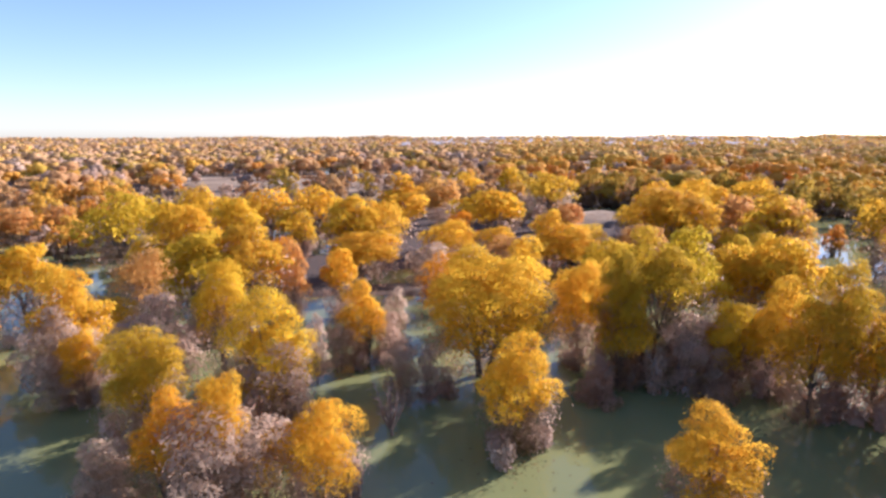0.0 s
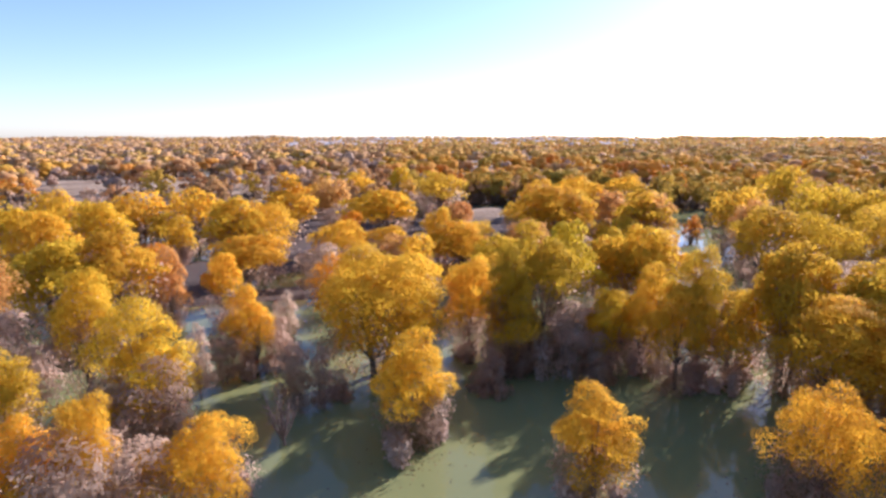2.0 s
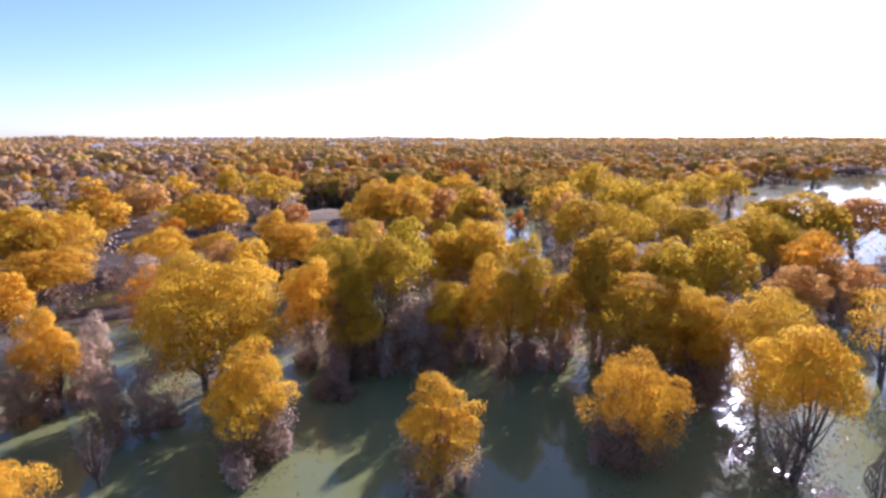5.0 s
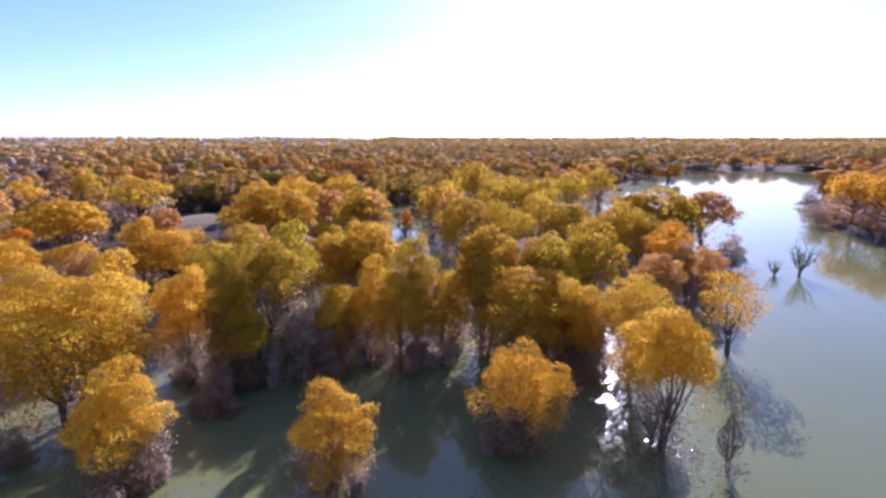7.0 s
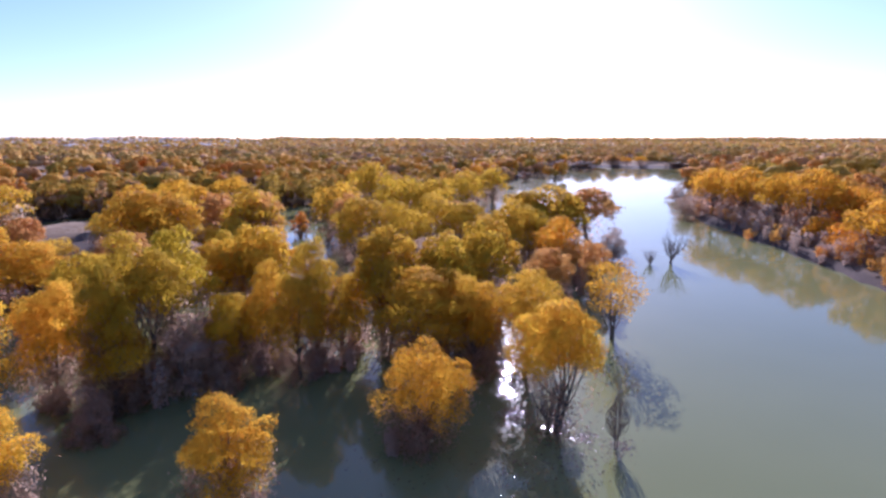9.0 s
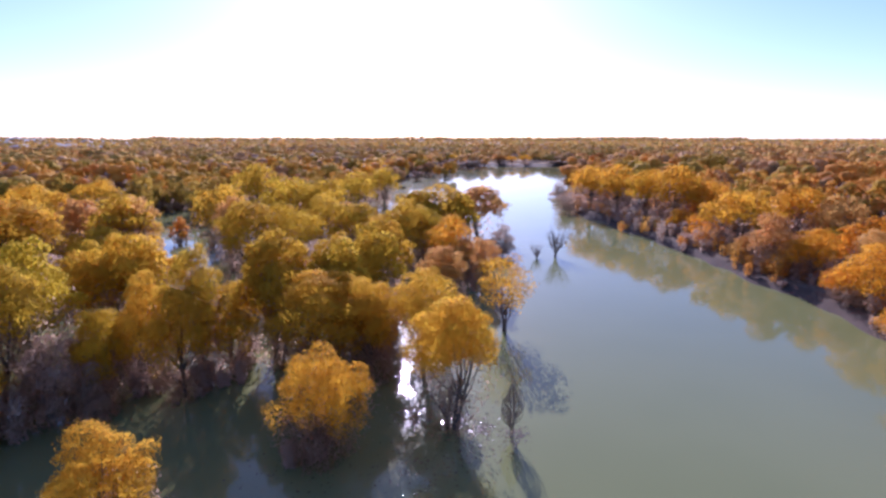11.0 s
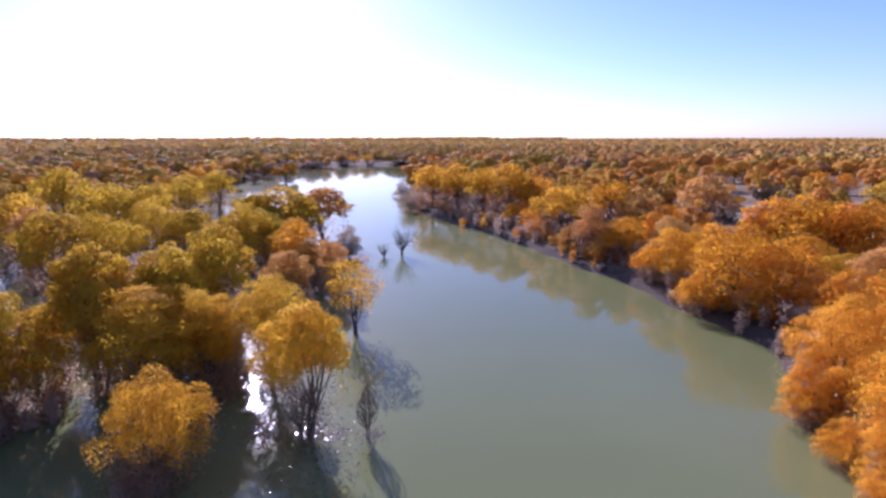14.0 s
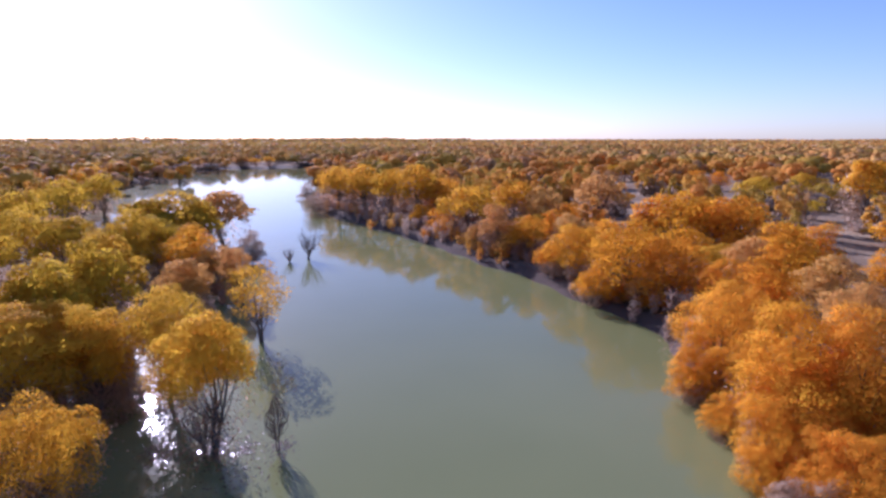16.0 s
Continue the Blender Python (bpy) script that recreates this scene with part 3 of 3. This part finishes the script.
plant(P, 48.5, 89.3, 10.5, 7.9)
plant(V, 65.0, 105.5, 9.6, 12.2, "high")
plant(A, 76.0, 88.0, 9.8, 7.2, "high")
plant(A, 80.6, 139.2, 10.0, 10.0)
plant(A, 66.0, 140.0, 10.0, 10.0)
plant(A, 53.7, 136.0, 9.5, 8.4)
plant(A, 60.6, 116.7, 9.5, 7.2)
plant(P, -79.5, 103.8, 7.5, 7.4, "high")
plant(P, -75.4, 109.6, 7.1, 7.3, "high")

# tall olive grove in the middle
plant(L, 17.3, 43.7, 12.8, 6.4)
plant(L, 21.7, 46.0, 12.5, 5.3)
plant(L, 14.2, 41.6, 11.5, 3.5)
plant(G, 28.3, 51.6, 9.5, 6.7)
plant(G, 33.4, 48.8, 10.5, 4.8)
plant(G, 29.4, 49.0, 11.2, 5.3)
plant(A, 12.3, 46.2, 9.5, 5.0)
plant(G, 26.0, 39.8, 9.7, 4.2)
plant(L, 29.2, 37.2, 11.5, 4.1)
plant(V, 35.3, 35.7, 11.8, 5.6, "high")
plant(V, 38.0, 34.9, 11.0, 3.5)
plant(V, 41.1, 32.6, 11.0, 6.3)
plant(V, 48.8, 33.7, 11.5, 6.3)
plant(G, 26.7, 36.5, 9.0, 4.7)
plant(V, 31.2, 36.7, 8.0, 4.4)
plant(G, 34.0, 28.5, 9.0, 8.0, "crest")
plant(G, 35.5, 25.3, 9.0, 4.4)
plant(C, 25.0, 21.4, 7.7, 5.7, "wide")
plant(G, 14.8, 42.1, 7.0, 4.7)
plant(B, 19.4, 41.0, 7.0, 4.3)
plant(G, 23.4, 41.2, 7.5, 4.5)
plant(B, 21.3, 39.4, 5.0, 2.9)
plant(B, 12.1, 39.1, 4.5, 3.1)

# island at the river's edge
plant(A, 32.1, 16.1, 9.3, 5.6, "crest")
plant(G, 38.9, 22.8, 9.3, 7.9, "wide")
plant(D, 32.5, 16.7, 3.7, 2.4)
plant(B, 40.9, 27.3, 4.0, 3.6)
plant(C, 52.4, 20.5, 8.4, 5.2, "airy")
plant(T, 33.1, 12.1, 4.1, 1.7)
plant(V, 45.2, 32.1, 11.5, 6.9)
plant(V, 38.5, 30.7, 11.0, 5.6)
plant(V, 34.7, 34.6, 12.0, 5.5)
plant(V, 85.3, 46.3, 12.0, 12.7)
plant(V, 69.9, 44.4, 11.0, 8.4)
plant(P, 99.4, 44.8, 10.2, 9.2, "crest")
plant(A, 70.2, 36.5, 9.0, 6.0)
plant(P, 69.8, 32.9, 6.4, 7.0)
plant(B, 86.7, 34.9, 5.8, 3.9)
plant(D, 90.1, 26.5, 5.4, 4.4)
plant(D, 88.0, 29.2, 2.6, 2.2)
plant(V, 81.5, 47.9, 11.5, 8.6)
plant(V, 86.1, 43.0, 10.5, 7.7)
plant(V, 75.9, 43.5, 9.5, 8.9)
plant(V, 69.3, 44.9, 9.0, 7.6)
plant(P, 66.0, 28.7, 7.0, 4.5)
plant(P, 57.6, 30.5, 7.0, 5.3)

# olive forest behind the island
plant(V, 97.0, 103.2, 14.0, 11.3)
plant(V, 83.4, 79.0, 13.0, 11.6)
plant(V, 69.1, 81.4, 12.0, 10.6)
plant(V, 69.8, 58.5, 11.0, 8.8)
plant(V, 68.2, 51.5, 10.5, 7.9)
plant(V, 59.0, 55.7, 11.0, 9.1)
plant(V, 52.8, 58.4, 11.5, 8.7)
plant(P, 58.5, 67.0, 11.0, 6.2)
plant(V, 110.4, 83.7, 12.0, 9.8)
plant(V, 86.6, 74.2, 12.0, 9.3)
plant(V, 139.6, 95.3, 11.0, 10.2)
plant(P, 52.0, 82.2, 11.0, 8.5)
plant(G, 49.9, 80.5, 11.0, 8.2)
plant(G, 36.9, 83.3, 12.0, 9.9)
plant(G, 30.1, 46.5, 11.5, 6.0)

# right bank along the water
plant(O, 41.4, -18.3, 3.2, 3.0)
plant(P, 53.0, -21.6, 3.0, 3.3)
plant(O, 60.8, -20.6, 3.0, 3.7)
plant(W, 36.1, -17.5, 3.0, 3.0)
plant(W, 30.5, -16.9, 2.6, 2.9)
plant(B, 27.3, -16.9, 2.6, 2.4)
plant(B, 183.1, 53.8, 6.4, 6.4)
plant(B, 146.8, 40.6, 5.0, 6.9)
plant(C, 147.1, 34.9, 12.9, 10.5)
plant(C, 140.9, 26.8, 13.8, 11.5)
plant(C, 133.3, 19.2, 13.0, 11.5)
plant(C, 128.2, 11.8, 14.1, 11.0)
plant(C, 125.1, 5.7, 11.7, 8.9)
plant(C, 106.0, -0.1, 11.4, 12.9)
plant(C, 113.9, -8.8, 11.6, 10.9)
plant(P, 109.6, -14.0, 10.6, 8.8)
plant(P, 91.0, -4.8, 9.2, 6.5)
plant(C, 86.3, -9.0, 8.2, 5.4)
plant(P, 120.3, -27.4, 12.3, 11.4)
plant(O, 75.3, -14.1, 8.5, 7.6)
plant(O, 66.3, -18.9, 10.6, 10.0)
plant(O, 62.6, -23.0, 9.1, 8.2)
plant(O, 91.2, -33.8, 11.5, 10.9)
plant(O, 89.3, -42.2, 11.0, 9.8)
plant(O, 64.4, -17.4, 3.4, 2.4)
plant(W, 43.3, -20.1, 8.9, 7.1)
plant(O, 47.7, -25.3, 9.5, 6.3)
plant(O, 59.1, -33.2, 11.0, 7.7)
plant(P, 51.5, -32.7, 9.5, 5.2)
plant(W, 34.4, -20.9, 10.0, 6.7)
plant(W, 32.1, -22.9, 10.2, 6.2)
plant(P, 37.9, -26.7, 10.0, 5.7)
plant(W, 32.6, -20.6, 5.5, 5.8)
plant(W, 32.6, -23.5, 7.0, 6.4)
plant(P, 63.0, -31.3, 9.0, 5.1)
plant(B, 32.8, -17.6, 3.5, 2.1)
plant(W, 38.6, -20.1, 6.5, 6.0)
plant(W, 34.0, -21.1, 6.0, 6.0)
plant(W, 30.6, -21.6, 4.8, 5.7)
plant(W, 30.0, -18.7, 3.0, 2.8)
plant(O, 41.2, -17.4, 5.5, 3.8)
plant(P, 41.9, -20.5, 3.0, 2.6)
plant(O, 161.8, 34.7, 6.0, 9.9)
plant(O, 145.1, 17.0, 6.0, 8.9)
plant(O, 129.0, 7.9, 6.0, 7.9)
plant(P, 95.2, -2.0, 5.5, 5.8)
plant(P, 89.6, -6.4, 5.0, 5.0)
plant(O, 77.8, -11.6, 5.0, 4.8)
plant(O, 65.7, -15.1, 5.0, 4.7)
plant(P, 62.4, -19.8, 4.5, 4.5)
plant(W, 28.6, -19.6, 4.6, 4.4)
plant(W, 27.1, -20.4, 5.2, 4.8)
plant(B, 26.5, -18.8, 3.2, 3.4)
plant(W, 26.0, -20.2, 3.0, 4.1)
plant(W, 32.1, -18.2, 5.0, 4.0)

# forest behind the right bank
plant(V, 242.5, -65.6, 9.5, 14.9)
plant(V, 280.3, -92.2, 9.0, 13.3)
plant(A, 315.4, -120.4, 9.5, 18.7)
plant(V, 414.0, -241.6, 9.5, 20.2)
plant(O, 200.1, -83.4, 9.0, 11.9)
plant(O, 94.8, -31.0, 10.5, 7.6)
plant(O, 90.6, -38.6, 10.5, 9.0)
plant(O, 70.6, -43.4, 9.5, 6.3)
plant(V, 149.7, -74.7, 10.0, 10.6)
plant(V, 128.6, -75.9, 6.6, 6.3)
plant(V, 173.1, -101.2, 9.5, 10.2)
plant(C, 112.3, -76.8, 16.3, 8.5, "full")


# ---- smaller trees that close the groves ----
def fill(count, near, far, first, last, seed):
    rng = np.random.RandomState(seed)
    made = 0
    for _ in range(count * 40):
        r, a = math.sqrt(rng.uniform(near ** 2, far ** 2)), radians(rng.uniform(first, last))
        x, y, w, h = r * math.sin(a), r * math.cos(a), rng.uniform(4.5, 7.5), rng.uniform(6.0, 8.6)
        xa, ya = np.array([x]), np.array([y])
        b = float(right_bank(xa, ya)[0])
        at = degrees_of(x, y)
        if abs(at + 33) < 3.5 and r > 66 or abs(at - 16.6) < 2.4 and r > 95 or abs(at + 14.5) < 2 and r < 86 or abs(at - 37) < 2 and r > 80:
            continue
        if float(land(xa, ya)[0]) < -1.0 or -52 < b < 1.5 and x > 45:
            continue
        if any(math.hypot(x - px, y - py) < 0.36 * (w + pw) for px, py, pw in planted):
            continue
        u = rng.uniform()
        if b > 0:
            if degrees_of(x, y) > 104 and r > 85 and u < 0.45:
                continue
            kind = O if u < 0.6 else P if u < 0.9 else V
        elif first < 12:
            kind = G if u < 0.35 else P if u < 0.65 else O if u < 0.82 else B
        else:
            kind = V if u < 0.45 else G if u < 0.65 else P if u < 0.92 else B
        plant(kind, x, y, h, w)
        made += 1
        if made == count:
            break


def degrees_of(x, y):
    return math.degrees(math.atan2(x, y))


fill(22, 56, 118, -46, 8, 81)
fill(22, 52, 118, 12, 60, 82)
fill(30, 52, 125, 84, 132, 83)
for (ax, ay), (bx, by) in zip(SHORE[1:-1], SHORE[2:]):
    for t in (0.15, 0.45, 0.8):
        nx, ny = (by - ay) / math.hypot(bx - ax, by - ay), -(bx - ax) / math.hypot(bx - ax, by - ay)
        off = dice.uniform(3, 8)
        plant(dice.choice((V, P, A)), ax + (bx - ax) * t + nx * off, ay + (by - ay) * t + ny * off, dice.uniform(7, 10.5), dice.uniform(7, 10))


# ---- brush at the feet of the trees ----
def bank_spots(share):
    """Places along the bank's edge, uneven in depth and height, with gaps."""
    spots = []
    for (ax, ay), (bx, by) in zip(BANK[2:14], BANK[3:15]):
        for t in np.arange(0, 1, 2.2 / math.hypot(bx - ax, by - ay)):
            if dice.random() > share:
                continue
            back, length = dice.uniform(1.2, 5.0), math.hypot(bx - ax, by - ay)
            spots.append((ax + (bx - ax) * t - back * (by - ay) / length, ay + (by - ay) * t + back * (bx - ax) / length, 4.5, dice.uniform(0.5, 1.5)))
    return spots


def brush(name, spots, label, tone, seed):
    """Twiggy shrubs, too many to count, as one mesh."""
    rng = np.random.RandomState(seed)
    pts, outs = [], []
    for x, y, w, tall in spots:
        d = math.hypot(x, y)
        if d > 190:
            continue
        for k in range(3 if d < 120 else 2):
            a, r = rng.uniform(0, 6.28), rng.uniform(0.1, 0.62) * w
            cx, cy = x + r * math.cos(a), y + r * math.sin(a)
            high, wide = rng.uniform(1.2, 3.4) * min(1, w / 5) * tall, rng.uniform(0.7, 1.5) * min(1, w / 5)
            z = max(-0.1, float(land(np.array([cx]), np.array([cy]))[0]))
            n = 290 if d < 60 else 120
            t = rng.uniform(0, 1, n)
            ang, rad = rng.uniform(0, 6.28, n), wide * np.sqrt(rng.uniform(0, 1, n)) * (0.35 + 0.9 * t) * (1.15 - 0.55 * t)
            o = np.stack([np.cos(ang), np.sin(ang), 0 * ang + 0.3], -1)
            pts.append(np.stack([cx + rad * np.cos(ang), cy + rad * np.sin(ang), z + high * t], -1))
            outs.append(o)
    v, f = leaf_quads(np.concatenate(pts), 0.27, rng, np.concatenate(outs), 0.8, True, tri=True)
    ob = mesh_object(name, v, f, [WOODS[tone]], flat=True)
    return tagged(ob, label, "brush", kind="stuff")


brush("brush", brushy, "dull grey brown twiggy brush round the trunks", "brush", 91)
brush("bank_brush", bank_spots(0.75), "mauve brown twiggy brush along the edge of the river bank", "brush", 92)
brush("bank_shrubs", bank_spots(0.5), "russet leafy shrubs along the edge of the river bank", "orange", 93)

# ---- the woods behind ----
# openings among the trees: bearing, distance and half width in degrees
POOLS = [(17.0, 150, 1.6), (31.5, 158, 1.1), (34.5, 139, 1.0), (37.0, 104, 1.2), (107.5, 160, 2.2), (113.0, 280, 1.6), (122.0, 150, 2.0)]


def woods(name, label, inner, outer, gap, count, size, seed, billows):
    """Countless trees between two distances, as one mesh: crowns of leaf tufts over a trunk."""
    rng = np.random.RandomState(seed)
    n = int((outer ** 2 - inner ** 2) * radians(196) / 2 / gap ** 2)
    r = np.sqrt(rng.uniform(inner ** 2, outer ** 2, n))
    a = np.radians(rng.uniform(-54, 142, n))
    x, y = r * np.sin(a), r * np.cos(a)
    h = land(x, y)
    b = right_bank(x, y)
    reach = (h < -0.75) | ((b < 0) & (b > -48) & (x > 10) & (r < 420) & (h < 0.3))
    density = 0.9 + 0.4 * wave(x, y, 80, 21) + 0.25 * wave(x, y, 23, 22) if inner < 300 else 1.0 + 0.25 * wave(x, y, 80, 21)
    deg = np.degrees(a)
    sandy = (deg > 103) & (r > 100) & (r < 330)
    density = np.where(sandy, density - np.where((deg > 107) & (r < 230), 0.4, 0.18), density)
    clearing = (np.abs(deg + 14) < 11) & (r > 125) & (r < 285)
    density = np.where(clearing, density - np.where(r < 220, 0.65, 0.85), density)
    for at, reach_to, wide in POOLS if inner < 300 else ():
        density = np.where((np.abs(deg - at) < wide) & (r < reach_to + 9) & (r > reach_to * 0.62), 0.0, density)
    if inner > 700:
        density = np.where((deg > -3) & (deg < 33) & (r > 950), density * 0.5, density)
    keep = ~reach & (rng.uniform(size=n) < density)
    x, y, h, r, deg, b = (v[keep] for v in (x, y, h, r, deg, b))
    if inner < 200 and planted:
        q = np.array(planted)
        d = np.hypot(x[:, None] - q[None, :, 0], y[:, None] - q[None, :, 1]) - q[None, :, 2] * 0.6
        ok = (d.min(1) > 2.2)
        x, y, h, r, deg, b = (v[ok] for v in (x, y, h, r, deg, b))
    n = len(x)
    hue = 0.5 + 0.62 * rng.uniform(-0.5, 0.5, n) + 0.42 * wave(x, y, 150, 23) + 0.2 * wave(x, y, 50, 24)
    kind = np.select([(b > 0) & (hue < 0.46), (b > 0) & (hue < 0.55), (b > 0) & (hue < 0.76), b > 0, hue < 0.32, hue < 0.43, hue < 0.79, hue < 0.93], [1, 3, 0, 2, 2, 3, 0, 1], 4)
    dull = (deg < 6) & (rng.uniform(size=n) < 0.7)
    kind = np.where(dull, np.where(rng.uniform(size=n) < 0.5, 3, 4), kind)
    tall = (rng.uniform(6.0, 10.5, n) if inner < 300 else rng.uniform(7.6, 10.0, n)) * np.where(kind == 4, 0.8, 1)
    wide = tall * rng.uniform(*((0.75, 1.15) if inner < 150 else (1.0, 1.5) if inner < 300 else (1.55, 2.3)), n)
    vs, fs, fm, ns = [], [], [], []
    forms = []
    for k in range(8):
        lobes = lobes_of(rng, billows, 1.0, 0.12, 1.0, ("round", "umbrella")[k % 2], 1.0 if inner < 150 else 1.35 if inner < 300 else 1.6) if billows > 1 else [(np.array([0, 0, 0.55]), 0.42)]
        pts, out = crown_points(rng, lobes, count, 3 if count > 60 else 0)
        v, f = join([leaf_quads(pts, size, rng, out, 0.22, tri=True)] + [halved(lump(c, 0.98 * r, rng, inner < 300)) for c, r in lobes if inner > 150])
        trunk = halved(tube([(0, 0, -0.08), (0.01, 0, 0.3), (0.03, 0.02, 0.6)], (0.03, 0.022, 0.012), 3))
        p, o = skirt_points(rng, max(8, count // 5), 0.9, 0.02, 0.5)
        under = leaf_quads(p, size * 1.5, rng, o, 0.6, tri=True)
        bare = len(under[1]) if inner < 700 else 0
        wv, wf = join([(v, f)] + ([under] if bare else []) + ([trunk] if outer < 400 else []))
        lie = wv - np.array([c for c, _ in lobes])[np.argmin([np.linalg.norm(wv - c, axis=1) for c, _ in lobes], 0)]
        lie = lie / (np.linalg.norm(lie, axis=1, keepdims=True) + 1e-6) + 0.9 * (wv - (0, 0, 0.45))
        lie[:3 * len(out)] = np.repeat(out + rng.normal(0, 0.16, out.shape), 3, 0)
        forms.append((wv, wf, len(f), bare, lie))
    which = rng.randint(8, size=n)
    o = 0
    for k, (v, f, leaves, bare, lie) in enumerate(forms):
        m = np.where(which == k)[0]
        if not len(m):
            continue
        t = rng.uniform(0, 6.28, len(m))
        c, s = np.cos(t)[:, None], np.sin(t)[:, None]
        X = (v[None, :, 0] * c - v[None, :, 1] * s) * wide[m][:, None] + x[m][:, None]
        Y = (v[None, :, 0] * s + v[None, :, 1] * c) * wide[m][:, None] + y[m][:, None]
        Z = v[None, :, 2] * tall[m][:, None] + np.maximum(h[m], -0.3)[:, None]
        vs.append(np.stack([X, Y, Z], -1).reshape(-1, 3))
        ns.append(np.stack([lie[None, :, 0] * c - lie[None, :, 1] * s, lie[None, :, 0] * s + lie[None, :, 1] * c, lie[None, :, 2] + 0 * c], -1).reshape(-1, 3))
        fs.append((f[None] + (np.arange(len(m)) * len(v))[:, None, None]).reshape(-1, 3) + o)
        o += len(m) * len(v)
        mat = np.repeat(kind[m][:, None], len(f), 1)
        mat[:, leaves:leaves + bare] = 6
        mat[:, leaves + bare:] = 5
        fm.append(mat.ravel())
    # past 300 m the crowns take the colours with haze mixed in
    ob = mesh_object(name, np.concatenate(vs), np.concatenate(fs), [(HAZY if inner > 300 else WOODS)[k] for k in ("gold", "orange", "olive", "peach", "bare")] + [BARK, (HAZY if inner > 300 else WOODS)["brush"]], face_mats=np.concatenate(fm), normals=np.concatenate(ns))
    return tagged(ob, label, "woods", kind="stuff")


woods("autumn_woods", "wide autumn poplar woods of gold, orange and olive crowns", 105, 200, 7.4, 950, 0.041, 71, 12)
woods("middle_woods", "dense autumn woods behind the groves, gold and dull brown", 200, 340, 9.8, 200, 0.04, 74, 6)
woods("distant_woods", "distant autumn woods in orange and olive with painted haze", 340, 800, 15.0, 44, 0.06, 72, 5)
woods("farthest_woods", "far forest reaching the horizon with painted haze", 800, 2600, 27.0, 3, 0.3, 73, 1)


# ---- pale dunes on the skyline ----
def dune(x, y, long, high, turn, seed):
    """A low sand hill with a sharp crest and a ragged foot."""
    rng = np.random.RandomState(seed)
    u, v = np.meshgrid(np.linspace(-1, 1, 29), np.linspace(-1, 1, 13), indexing="ij")
    wob = 0.25 * np.sin(u * 5 + seed) + 0.15 * np.sin(u * 11 + 2 * seed)
    z = np.clip(1 - u * u, 0, 1) ** 0.8 * np.clip(1 - np.abs(v + wob * 0.5), 0, 1) * (0.75 + 0.25 * np.sin(u * 7 + seed)) * high
    g = land(np.array([x]), np.array([y]))[0]
    ii, jj = np.meshgrid(np.arange(28), np.arange(12), indexing="ij")
    f = np.stack([ii * 13 + jj, (ii + 1) * 13 + jj, (ii + 1) * 13 + jj + 1, ii * 13 + jj + 1], -1).reshape(-1, 4)
    ob = mesh_object("dune", np.stack([u * long, (v + wob) * long * 0.35, z - 1.0], -1).reshape(-1, 3), f, [SAND])
    ob.matrix_basis = pose(x, y, g, 0, 0, turn)
    return tagged(ob, "low pale grey sand dune beyond the far woods", "dune", "dunes on the skyline")


drift = np.random.RandomState(5)
for k in range(34):
    a, r = radians(drift.uniform(-2, 31)), drift.uniform(1000, 2300)
    dune(r * math.sin(a), r * math.cos(a), drift.uniform(30, 95), drift.uniform(8, 12), -math.degrees(a) + drift.uniform(-15, 15), k)


# ---- fallen leaves drifting on the water ----
def drifting_leaves():
    """Leaves and twigs afloat where the current slows at the island's edge and under the trees."""
    rng = np.random.RandomState(95)
    pts = []
    for x, y, spread, n in ((31.5, 13.5, 4.0, 300), (27.5, 15.5, 4.5, 260), (35, 16, 4.0, 200), (33.1, 16.3, 1.3, 420), (33.0, 14.3, 1.0, 260), (32.9, 19.8, 1.4, 420), (31.8, 19.0, 1.3, 300), (33.5, 11.9, 1.2, 200), (5, 31, 4.0, 120), (24, 22, 5.0, 160)):
        q = rng.normal(0, spread * 0.5, (n, 2)) * (1.0, 0.7)
        pts.append(np.stack([x + q[:, 0], y + q[:, 1], rng.uniform(0.006, 0.02, n)], -1))
    pts = np.concatenate(pts)
    n = len(pts)
    a, size = rng.uniform(0, 6.28, n), rng.uniform(0.03, 0.12, n)
    t = np.stack([np.cos(a), np.sin(a), rng.uniform(-0.1, 0.1, n)], -1) * size[:, None]
    b = np.stack([-np.sin(a), np.cos(a), rng.uniform(-0.1, 0.1, n)], -1) * size[:, None] * 0.55
    v = np.stack([pts + t, pts + b, pts - t, pts - b], 1).reshape(-1, 3)
    v[:, 2] = np.maximum(v[:, 2], 0.004)
    ob = mesh_object("drifting_leaves", v, np.arange(4 * n).reshape(n, 4), [WET_LEAF], flat=True)
    return tagged(ob, "fallen yellow brown leaves floating on the river", "leaves", kind="stuff")


drifting_leaves()
